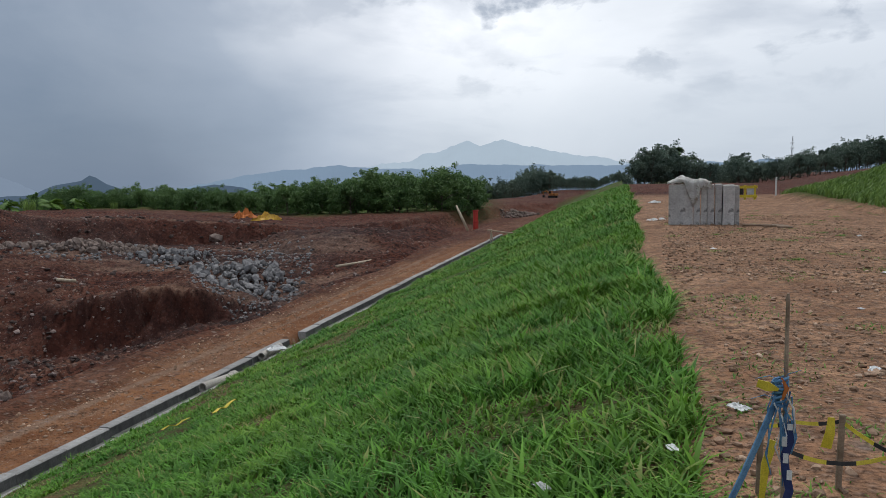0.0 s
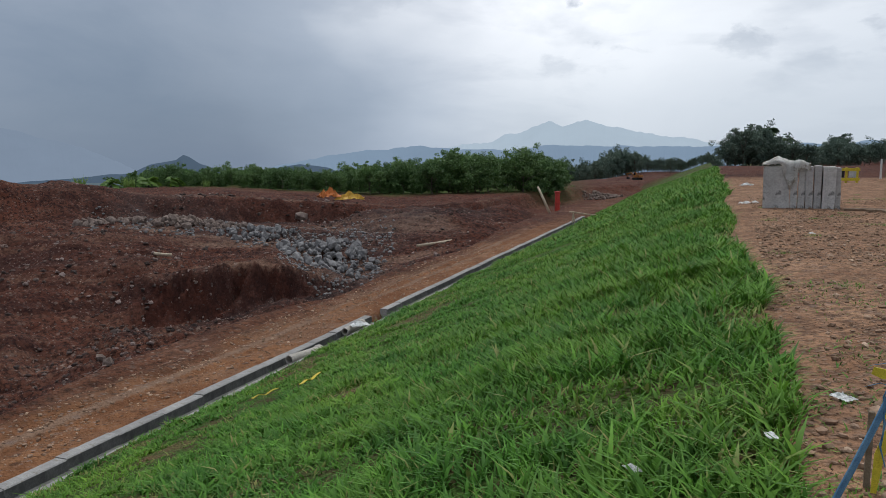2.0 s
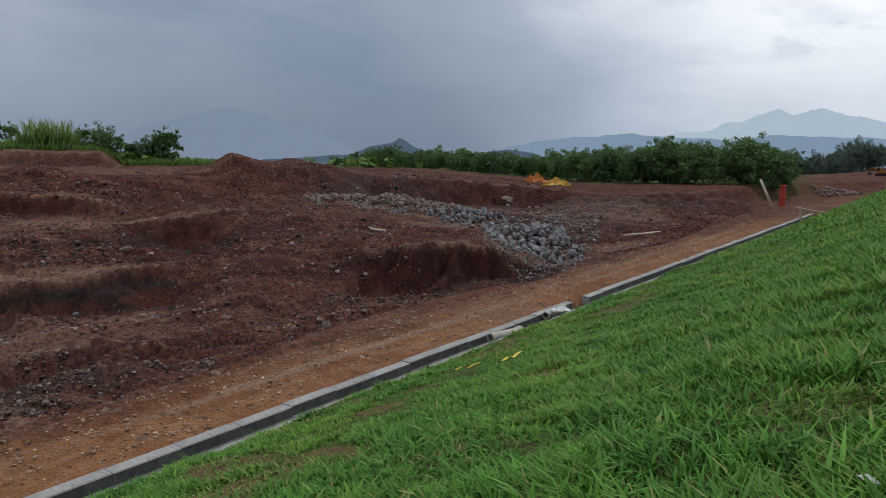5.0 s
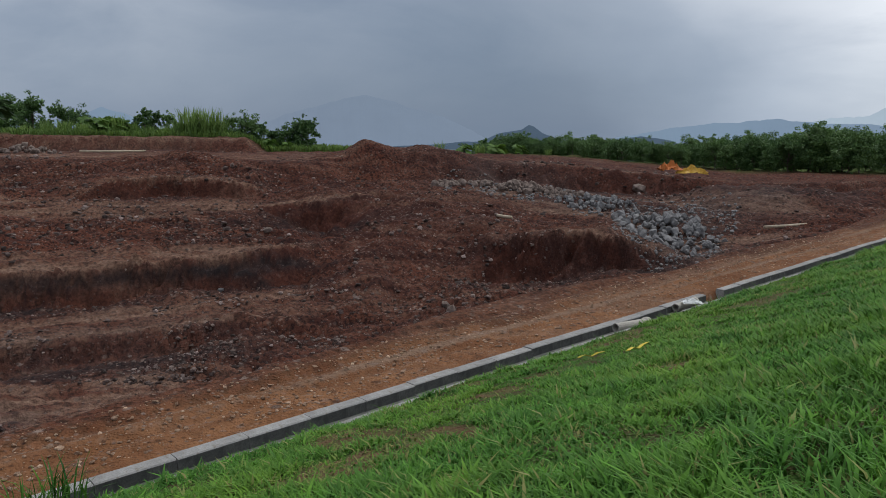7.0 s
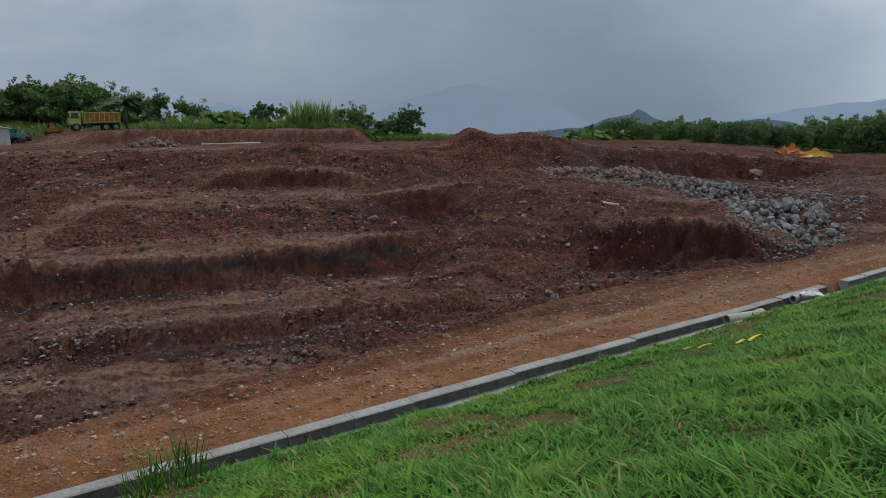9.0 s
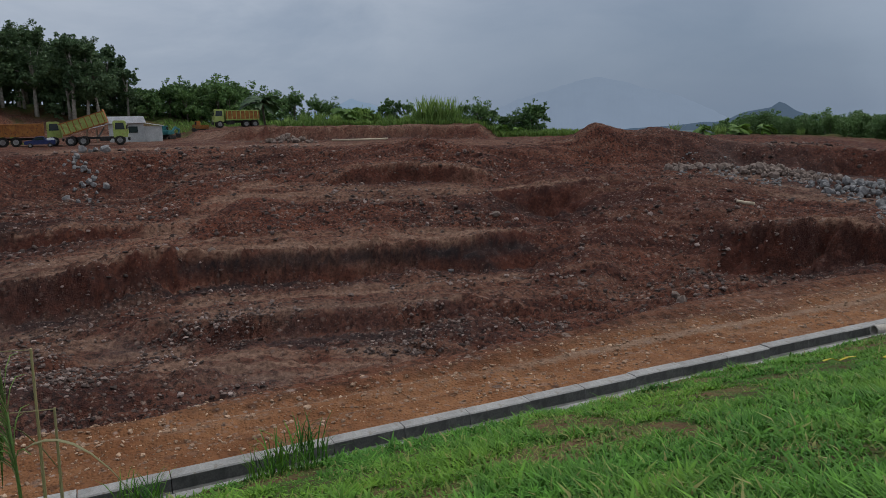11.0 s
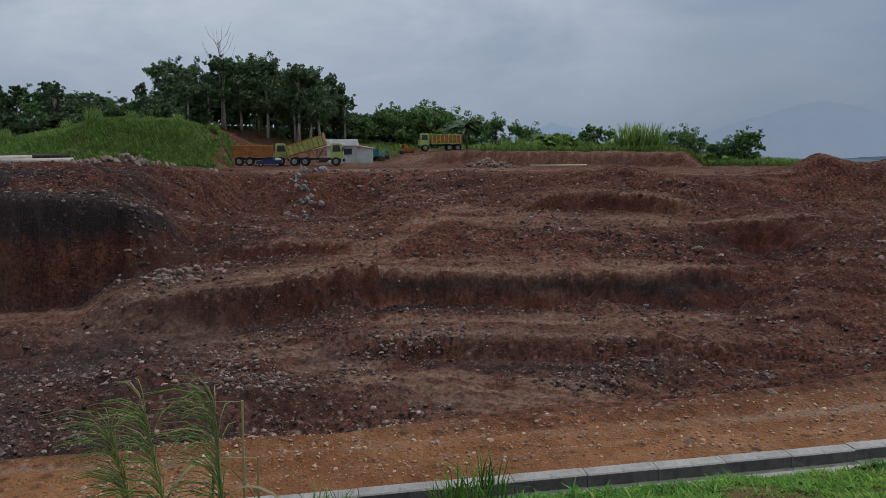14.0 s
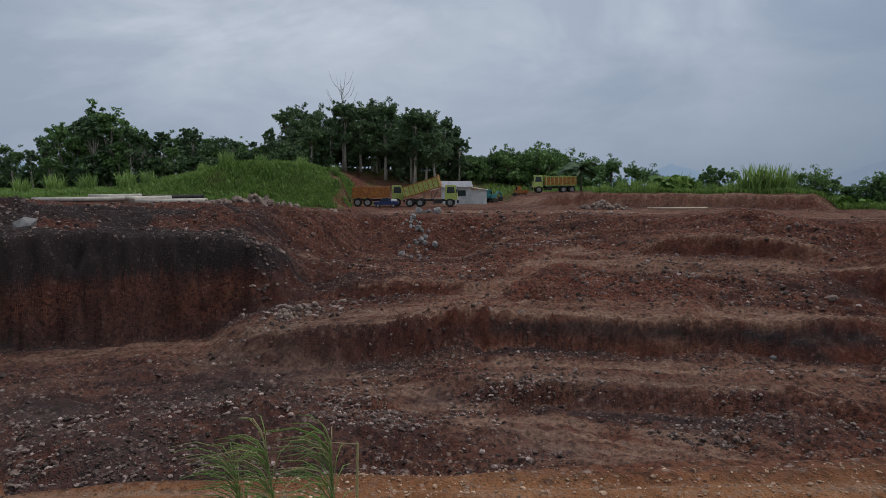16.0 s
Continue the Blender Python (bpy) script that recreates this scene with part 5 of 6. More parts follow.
def build_stones():
    g = np.random.default_rng(17)
    n = 60000
    b, d = 20 + 104 * g.random(n), 16 + 54 * g.random(n)
    x, y = polar(b, d)
    keep = (g.random(n) < 0.20 + 2.6 * fbm(x, y, 5.0, 4, 101, 0.6)) & past_edge(b, d)
    x, y, d = x[keep], y[keep], d[keep]
    stone_scatter("loose_stones", x, y, (0.045 + 0.28 * g.random(len(x)) ** 6) * (0.5 + d / 60), g, PIT_STONE, "brown and grey stones strewn over the dig", CHIPS)
    # belts of gravel along the ledges
    X, Y, S = [], [], []
    for b0, b1, d0, d1, m, s in ((56, 90, 26.5, 30.5, 9000, 0.17), (94, 122, 19, 33, 14000, 0.17), (76, 96, 19.5, 28, 8000, 0.16), (60, 106, 30.5, 35.5, 6000, 0.17), (98, 106, 36, 46, 900, 0.30), (74, 99, 53, 66, 4000, 0.28), (86, 104, 42, 52, 2000, 0.25),
                                 (60, 80, 40, 60, 3600, 0.24), (40, 54, 38, 60, 1800, 0.24), (20, 36, 42, 66, 2600, 0.24), (102, 122, 46, 56, 1200, 0.3), (36, 50, 34, 40, 900, 0.22)):
        bb, dd = b0 + (b1 - b0) * g.random(m), d0 + (d1 - d0) * g.random(m)
        px, py = polar(bb, dd)
        k = (g.random(m) < 0.25 + 2.4 * fbm(px, py, 2.8, 4, 103, 0.6)) & past_edge(bb, dd)
        X.append(px[k]), Y.append(py[k]), S.append(s * (0.28 + 1.25 * g.random(k.sum()) ** 3.2))
    stone_scatter("ledge_gravel", np.concatenate(X), np.concatenate(Y), np.concatenate(S), g, PIT_STONE, "broken stone lying along the ledges", CHIPS)
    n = 75000
    y = 1.8 + 28 * g.random(n) ** 1.9
    x = 0.3 + 11 * g.random(n) ** 1.2
    keep = g.random(n) < 0.45 + 1.8 * fbm(x, y, 1.6, 4, 107)
    x, y = x[keep], y[keep]
    stone_scatter("bank_pebbles", x, y, 0.018 + 0.08 * g.random(len(x)) ** 5, g, TRACK_STONE, "small stones in the bank's bare top", CHIPS)
    n = 5000
    u, y = KERB_U - 0.3 - 2.6 * g.random(n), -4 + 45 * g.random(n) ** 1.3
    stone_scatter("track_pebbles", u - y * math.sin(LEAN), y, 0.03 + 0.10 * g.random(n) ** 5, g, TRACK_STONE, "small stones on the ochre track", CHIPS)


build_stones()


def rock_heap(label, spots, source, rng, piece="rock"):
    """A heap whose rocks are each a piece: (bearing, distance, half width in degrees, half depth, count, size, height)."""
    x0, y0, z0 = on_ground(spots[0][0], spots[0][1])
    t = thing("rock_pile", Matrix.Translation((x0, y0, z0)), label, "rock pile")
    for b, d, wb, wd, count, size, height in spots:
        for k in range(count):
            q, a = rng.random() ** 0.6, rng.random() * 6.283
            x, y = polar(b + wb * q * math.cos(a), d + wd * q * math.sin(a))
            s = size * (0.55 + 0.9 * rng.random() ** 1.5)
            z = ground_z(float(x), float(y)) + height * max(0.0, 1 - q) * rng.random() ** 0.4 + 0.18 * s
            ob = new(piece, source[int(rng.integers(len(source)))])
            ob.parent = t
            ob.matrix_basis = Matrix.Translation((float(x) - x0, float(y) - y0, z - z0)) @ Euler(tuple(rng.random(3) * 6.283)).to_matrix().to_4x4() @ Matrix.Scale(s, 4)
    return t


g5 = np.random.default_rng(5)
rock_heap("grey broken rock tipped across the bench", [(31.5, 50, 3.4, 3.2, 160, 0.58, 0.7), (28.9, 47.5, 2.2, 2.0, 50, 0.48, 0.4), (36.0, 54.5, 3.2, 2.6, 90, 0.52, 0.35)], GREY_STONES, g5)
rock_heap("pale brown boulders tipped below the rim", [(42.2, 59, 3.4, 2.8, 150, 0.62, 0.5), (46.4, 60, 2.6, 2.5, 80, 0.6, 0.4), (38.6, 57.5, 2.2, 2.2, 60, 0.5, 0.3)], BROWN_STONES, g5)
g6 = np.random.default_rng(6)
for b0_, b1_, d0_, d1_, n_, s_ in ((27, 35, 42, 50, 500, 0.22), (26, 38, 50, 60, 500, 0.25), (38, 48, 54, 64, 500, 0.25)):
    bb_, dd_ = b0_ + (b1_ - b0_) * g6.random(n_), d0_ + (d1_ - d0_) * g6.random(n_)
    stone_scatter("pile_rubble", *polar(bb_, dd_), s_ * (0.4 + g6.random(n_)), g6, STONE, "small grey rubble round the tipped rock", GREY_STONES)
rock_heap("grey boulders tumbled below the tipping trucks", [(92.2, 62, 1.5, 4.0, 34, 0.55, 0.1), (91.2, 68, 1.4, 1.4, 14, 0.7, 0.15)], GREY_STONES, g5)
rock_heap("heap of grey-brown rubble by the pipes", [(104.8, 66, 3.6, 2.4, 110, 0.62, 1.1)], BROWN_STONES, g5)
rock_heap("low heap of dark rubble on the upper yard", [(77.8, 76, 2.2, 1.5, 60, 0.5, 0.7)], BROWN_STONES, g5)
rock_heap("dark rubble beside the upper track", [(101.5, 40.5, 1.6, 2.2, 46, 0.38, 0.2)], BROWN_STONES, g5)
rock_heap("pale rubble heap far along the track", [(9.8, 100, 1.5, 6.0, 110, 0.5, 0.5)], BROWN_STONES, g5)


def boulder(b, d, size, label, source, k=0):
    x, y, z = on_ground(b, d)
    ob = tagged(new("boulder", source[k]), label, "boulder")
    ob.matrix_world = Matrix.Translation((x, y, z + 0.15 * size)) @ Euler((0.3, 0.2, k)).to_matrix().to_4x4() @ Matrix.Scale(size, 4)


boulder(47.5, 33.0, 0.75, "pale boulder at the foot of the cut", BROWN_STONES, 1)
boulder(48.0, 33.6, 0.5, "pale boulder at the foot of the cut", BROWN_STONES, 2)
boulder(33.2, 66.0, 1.5, "grey-brown boulder stuck in the rim", BROWN_STONES, 3)
boulder(65.5, 36.8, 0.45, "pale stone on the middle ledge", GREY_STONES, 4)
boulder(61.8, 43.0, 0.65, "pale stone above the dark ledge", BROWN_STONES, 5)
boulder(84.0, 37.5, 0.5, "pale stone on the middle ledge", BROWN_STONES, 0)
boulder(120.0, 50.0, 1.6, "white boulder on the dark ledge", GREY_STONES, 1)
boulder(65.6, 20.0, 0.5, "black lump of clay on the track's edge", stone_meshes(BLACK, 400, 1), 0)
boulder(86.5, 37.0, 0.35, "grey stone on the ledge", GREY_STONES, 2)
boulder(38.0, 25.5, 0.35, "pale stone at the edge of the track", BROWN_STONES, 3)


# ---- drain along the foot of the bank ----
def along(u, y, z):
    return Vector((u * math.cos(LEAN) - y * math.sin(LEAN), y * math.cos(LEAN) + u * math.sin(LEAN), z))


def drain_mesh(length):
    """One U-shaped length of precast drain, open at the top."""
    pts = [(0.10, 0.0), (0.33, 0.0), (0.35, -0.02), (0.36, -0.20), (0.79, -0.20), (0.80, -0.03), (0.82, -0.01), (0.97, -0.01), (0.99, -0.03), (1.0, -0.52), (0.08, -0.50), (0.08, -0.03)]
    bm = bmesh.new()
    a = [bm.verts.new((x, 0, z)) for x, z in pts]
    b = [bm.verts.new((x, length, z)) for x, z in pts]
    n = len(pts)
    for i in range(n):
        bm.faces.new((a[i], b[i], b[(i + 1) % n], a[(i + 1) % n]))
    bm.faces.new(a), bm.faces.new(b[::-1])
    bmesh.ops.recalc_face_normals(bm, faces=bm.faces[:])
    bmesh.ops.triangulate(bm, faces=[f for f in bm.faces if len(f.verts) > 4])
    # inner faces: damp concrete, its colour also darkened for the channel's shade
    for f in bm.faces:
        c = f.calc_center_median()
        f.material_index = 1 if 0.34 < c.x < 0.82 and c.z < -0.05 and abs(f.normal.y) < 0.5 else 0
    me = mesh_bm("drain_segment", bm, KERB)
    me.materials.append(DAMP_SHADED)
    return me


DRAIN = thing("drain", Matrix(), "pale concrete U-shaped drain at the foot of the bank", "drain", kind="structure")
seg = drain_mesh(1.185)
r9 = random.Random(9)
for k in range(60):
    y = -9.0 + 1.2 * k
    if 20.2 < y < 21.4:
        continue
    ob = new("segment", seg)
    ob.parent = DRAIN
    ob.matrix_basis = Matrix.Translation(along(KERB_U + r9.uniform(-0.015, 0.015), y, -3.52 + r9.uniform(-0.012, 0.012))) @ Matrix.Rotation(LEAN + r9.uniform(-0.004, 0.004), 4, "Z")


def pipe_piece(x, y, z, turn, length, r, label):
    t = thing("pipe", Matrix.Translation((x, y, z)) @ Matrix.Rotation(turn, 4, "Z"), label, "pipe")
    b = bmesh.new()
    rings = []
    for yy, rr in ((0, r), (length - 0.16, r), (length - 0.12, r * 1.25), (length, r * 1.25), (length, r * 1.0), (length - 0.10, r * 0.85), (0, r * 0.8)):
        rings.append([b.verts.new((rr * math.cos(a * math.pi / 8), yy, r + rr * math.sin(a * math.pi / 8))) for a in range(16)])
    for p, q in zip(rings, rings[1:] + rings[:1]):
        for a in range(16):
            b.faces.new((p[a], p[(a + 1) % 16], q[(a + 1) % 16], q[a]))
    bmesh.ops.recalc_face_normals(b, faces=b.faces[:])
    part("body", b, PIPE, t, soft=False)
    return t


pipe_piece(-10.55, 15.3, -3.66, -0.20, 1.15, 0.13, "short concrete pipe lying over the drain")
pipe_piece(-10.75, 18.5, -3.64, 0.05, 1.2, 0.11, "short concrete pipe lying in the drain")


def crumple(name, x, y, z, size, mat, label, seed, category="litter", lift=0.25, squash=(1, 0.6)):
    """A crumpled sheet or bag."""
    r = np.random.default_rng(seed)
    b = bmesh.new()
    bmesh.ops.create_grid(b, x_segments=9, y_segments=7, size=0.5)
    for v in b.verts:
        q = 1 - min(1.0, 1.9 * max(abs(v.co.x), abs(v.co.y)) ** 1.5)
        v.co = Vector((v.co.x * squash[0] * (0.85 + 0.3 * r.random()), v.co.y * squash[1] * (0.85 + 0.3 * r.random()), lift * q * (0.4 + 0.9 * r.random()))) * size
    bmesh.ops.solidify(b, geom=b.faces[:], thickness=0.008 * max(size, 0.4))
    ob = tagged(new(name, mesh_bm(name, b, mat)), label, category)
    ob.matrix_world = Matrix.Translation((x, y, z)) @ Matrix.Rotation(r.random() * 6, 4, "Z")
    return ob


crumple("plastic_bag", -10.45, 18.9, -3.42, 0.55, WHITE_PLASTIC, "white plastic bag caught by the drain", 1)
for k, (x, y) in enumerate(((0.62, 5.3), (1.75, 6.4), (0.12, 26.5), (0.45, 26.8), (2.4, 9.4), (3.6, 12.8), (1.3, 16.0), (5.0, 20.0), (0.3, 41.0))):
    crumple("litter_scrap", x, y, ground_z(x, y) + 0.01, (0.15, 0.13, 0.40, 0.3, 0.08, 0.12, 0.12, 0.16, 0.6)[k], WHITE_PLASTIC, "crumpled white scrap on the bare ground", 20 + k)
for k, (x0, y0, x1, y1) in enumerate(((-7.4, 9.6, -7.2, 10.05), (-6.4, 9.55, -6.58, 10.4))):
    pts = [(x0 + (x1 - x0) * s, y0 + (y1 - y0) * s, ground_z(x0 + (x1 - x0) * s, y0 + (y1 - y0) * s) + 0.22 + 0.03 * math.sin(9 * s)) for s in (0, 0.25, 0.5, 0.75, 1)]
    tagged(new("tape_scrap", mesh_bm("tape_scrap", ribbon(pts, 0.07, 0.003, (1, 0.2, 0.3)), YELLOW)), "torn yellow tape lying in the grass", "tape")
for k, (x, y, s) in enumerate(((-0.55, 3.9, 0.10), (-1.0, 3.4, 0.12), (0.15, 4.3, 0.09))):
    crumple("grass_litter", x, y, ground_z(x, y) + 0.10, s, WHITE_PLASTIC, "small white scrap in the grass", 40 + k)


# ---- stacked concrete slabs ----
def slab(w, d, h, m, label):
    b = box(w, d, h, None, 0.015)
    for v in b.verts:
        v.co += Vector((noise.noise(v.co * 3.1), noise.noise(v.co * 2.7 + Vector((5, 0, 0))), noise.noise(v.co * 2.3 + Vector((0, 7, 0))))) * 0.012
    ob = tagged(new("concrete_slab", mesh_bm("concrete_slab", b, CONCRETE)), label, "slab", "upright slabs in the stack")
    ob.matrix_world = m
    return ob


SX, SY = 0.60, 24.0
sz = ground_z(1.4, 24.4)
turn = Matrix.Rotation(radians(-3.6), 4, "Z")
stack = Matrix.Translation((SX, SY, sz - 0.03)) @ turn
x = 0.0
for k, (w, gap, dy, h) in enumerate(((0.72, 0.012, 0.0, 1.27), (0.20, 0.012, 0.03, 1.25), (0.195, 0.01, 0.06, 1.28), (0.205, 0.014, 0.02, 1.26), (0.20, 0.012, 0.05, 1.28), (0.34, 0.01, -0.02, 1.25), (0.15, 0.0, 0.10, 1.22))):
    slab(w, 1.05, h, stack @ Matrix.Translation((x + w / 2, dy + 0.52, 0)) @ Matrix.Rotation(radians((k % 3 - 1) * 0.7), 4, "Y"), "large grey concrete slab stood upright" if k == 0 else "narrow grey concrete slab stood on edge")
    x += w + gap


def sheet_over(label):
    """A dirty sheet thrown over the stack, one corner hanging down in front."""
    b = bmesh.new()
    nx, ny = 30, 22
    grid = []
    for i in range(nx):
        for j in range(ny):
            px, py = -0.06 + 1.32 * i / (nx - 1), -0.30 + 1.35 * j / (ny - 1)
            bulge = 0.26 * math.exp(-((px - 0.38) / 0.30) ** 2) * math.exp(-((py - 0.45) / 0.55) ** 2) + 0.12 * math.exp(-((px - 0.95) / 0.2) ** 2)
            fold = 0.05 * math.sin(px * 17 + 2 * math.sin(py * 5)) + 0.045 * noise.noise(Vector((px * 4, py * 4, 1)))
            z = 1.325 + bulge * 0.8 + abs(fold) * 0.7
            over = -py
            if over > 0:
                long_ = 0.30 + 1.0 * math.exp(-((px - 0.74) / 0.17) ** 2)
                z -= long_ * over / 0.30 * (0.62 if px > 0.5 else 0.16)
                py = -0.035 - 0.03 * abs(math.sin(px * 21)) - 0.02 * over
            grid.append(b.verts.new((px, py, z)))
    for i in range(nx - 1):
        for j in range(ny - 1):
            b.faces.new((grid[i * ny + j], grid[(i + 1) * ny + j], grid[(i + 1) * ny + j + 1], grid[i * ny + j + 1]))
    bmesh.ops.solidify(b, geom=b.faces[:], thickness=0.006)
    ob = tagged(new("tarpaulin", mesh_bm("tarpaulin", b, CLOTH, True)), label, "tarpaulin")
    ob.matrix_world = stack


sheet_over("dirty white sheet draped over the stacked slabs")
for k, (a, d, l) in enumerate(((-6.6, 23.5, 1.1), (-7.9, 23.2, 0.7), (-8.9, 22.8, 0.4))):
    x, y, z = on_ground(a, d)
    tagged(new("timber_stick", mesh_bm("timber_stick", tube([(x, y, z + 0.05), (x + l * 0.5, y - 0.05, z + 0.06), (x + l, y + 0.02, z + 0.05)], [0.045, 0.04, 0.03], 6), WOOD)), "dark stick lying beside the slabs", "stick")


# ---- stake with straps and warning tape ----
def near(b, e, d):
    return Vector((d * math.sin(radians(-b)), d * math.cos(radians(b)), 1.6 + d * math.tan(radians(e))))


def build_stake():
    t = thing("marker_stake", Matrix(), "wooden stake bound with blue straps and tape", "stake")
    base, tip, knot = near(-9.9, -26.5, 3.25), near(-9.76, -8.62, 3.25), near(-9.43, -15.6, 3.25)
    base.z = ground_z(base.x, base.y) - 0.05
    part("stick", tube([base, base.lerp(tip, 0.45), tip - Vector((0, 0, 0.02)), tip], [0.012, 0.010, 0.008, 0.005], 7), WOOD, t)
    foot = near(-3.0, -28.2, 2.95)
    foot.z = ground_z(foot.x, foot.y)
    pts = [knot.lerp(foot, s) + Vector((0, 0, -0.03 * math.sin(math.pi * s))) for s in (0, 0.2, 0.4, 0.6, 0.8, 1)]
    part("strap", ribbon(pts, 0.038, 0.003, (0.6, 0.5, 0.7)), BLUE, t, "faded blue webbing strap")
    r = random.Random(4)
    wrap = bmesh.new()
    for k in range(9):
        h, rr = -0.04 + 0.012 * k, 0.024 + 0.008 * r.random()
        tube([knot + Vector((rr * math.cos(a), rr * math.sin(a), h + 0.012 * math.sin(a + k))) for a in [q * 0.8 for q in range(9)]], [0.006] * 9, 5, wrap)
    part("binding", wrap, BLUE, t)
    for k in range(13):
        a, l = r.uniform(-0.5, 0.5), r.uniform(0.16, 0.42)
        p = knot + Vector((r.uniform(-0.03, 0.05), -0.02, r.uniform(-0.06, 0.03)))
        pts = [p, p + Vector((a * 0.08, -0.01, -l * 0.3)), p + Vector((a * 0.10 + 0.02 * r.uniform(-1, 1), -0.015, -l * 0.7)), p + Vector((a * 0.07, -0.01, -l))]
        part("cord", tube(pts, [0.0045, 0.004, 0.004, 0.002], 5), (BLUE, BLUE, BLUE, WHITE_PLASTIC)[k % 4], t)
    for k in range(8):
        p = knot + Vector((r.uniform(-0.02, 0.03), -0.01, r.uniform(-0.03, 0.05)))
        q = Vector((r.uniform(-0.12, 0.12), 0, r.uniform(-0.02, 0.08)))
        part("fray", tube([p, p + q * 0.5 + Vector((0, 0, 0.02)), p + q], [0.003, 0.002, 0.001], 4), BLUE, t)
    # navy strip with white blocks
    top = knot + Vector((0.028, -0.03, -0.12))
    strip = [top + Vector((0.012 * math.sin(2 * s), -0.006 * s, -0.068 * s)) for s in range(6)]
    ns = part("printed_strip", ribbon(strip, 0.032, 0.002, (1, 0, 0)), NAVY, t, "navy plastic strip with white blocks")
    for s in range(4):
        p = strip[s + 1] + Vector((-0.003, -0.006, 0.045))
        part("white_block", box(0.020, 0.003, 0.040 if s else 0.025, Matrix.Translation(p)), WHITE_PLASTIC, ns)
    part("orange_scrap", ribbon([knot + Vector((0, -0.03, 0.07)), knot + Vector((0.02, -0.035, 0.03)), knot + Vector((0.006, -0.03, -0.02))], [0.006, 0.018, 0.008], 0.003, (1, 0, 0.2)), ORANGE, t)
    part("yellow_scrap", ribbon([knot + Vector((-0.09, -0.02, 0.04)), knot + Vector((-0.05, -0.03, 0.03)), knot + Vector((-0.01, -0.03, 0.02))], [0.03, 0.04, 0.012], 0.003, (0.2, 0, 1)), YELLOW, t)
    part("yellow_tail", ribbon([knot + Vector((-0.02, -0.02, -0.2)), knot + Vector((-0.05, -0.03, -0.30)), knot + Vector((-0.06, -0.02, -0.46))], [0.03, 0.035, 0.02], 0.003, (1, 0, 0)), YELLOW, t)


build_stake()


def peg(b, e, d, label):
    top = near(b, e, d)
    z = ground_z(top.x, top.y)
    h = top.z - z
    ob = tagged(new("wooden_peg", mesh_bm("wooden_peg", box(0.028, 0.024, h + 0.06, None, 0.004), WOOD)), label, "peg")
    ob.matrix_world = Matrix.Translation((top.x, top.y, z - 0.05)) @ Matrix.Rotation(0.06, 4, "X")
    return top


p1 = peg(-13.4, -16.6, 4.1, "short wooden peg holding warning tape")
p2 = peg(-8.2, -17.7, 4.0, "short wooden peg holding warning tape")
p3 = peg(-17.5, -18.6, 3.9, "short wooden peg holding warning tape")


def tape(points, label, start=0):
    """Striped warning tape: bands of yellow and black."""
    t = thing("warning_tape", Matrix(), label, "tape")
    n = 0
    for a, b in zip(points[:-1], points[1:]):
        k = max(2, int((b - a).length / 0.13))
        for i in range(k):
            s0, s1 = i / k, (i + 1) / k
            sag = lambda s: Vector((0, 0, -0.05 * (b - a).length * 4 * s * (1 - s)))
            pts = [a.lerp(b, s) + sag(s) for s in (s0, (s0 + s1) / 2, s1)]
            part("yellow_band" if (n + start) % 2 == 0 else "black_band", ribbon(pts, 0.019, 0.0015, (0, 0.35, 1)), YELLOW if (n + start) % 2 == 0 else BLACK, t)
            n += 1


tape([p2 + Vector((0, -0.02, -0.02)), near(-10.5, -17.5, 4.0), p1 + Vector((0, -0.02, -0.03)), p3 + Vector((0, -0.02, -0.02))], "yellow and black warning tape between pegs")
tape([near(-9.6, -19.3, 3.5), near(-12.6, -19.9, 3.6), near(-16.2, -19.0, 3.8), near(-19, -19.2, 3.8)], "yellow and black warning tape hanging low", 1)
part_tail = ribbon([p1 + Vector((-0.05, -0.03, -0.01)), p1 + Vector((-0.055, -0.035, -0.09)), p1 + Vector((-0.07, -0.03, -0.17))], [0.03, 0.045, 0.05], 0.002, (1, 0, 0))
tagged(new("tape_end", mesh_bm("tape_end", part_tail, YELLOW)), "loose yellow tape end knotted on a peg", "tape")


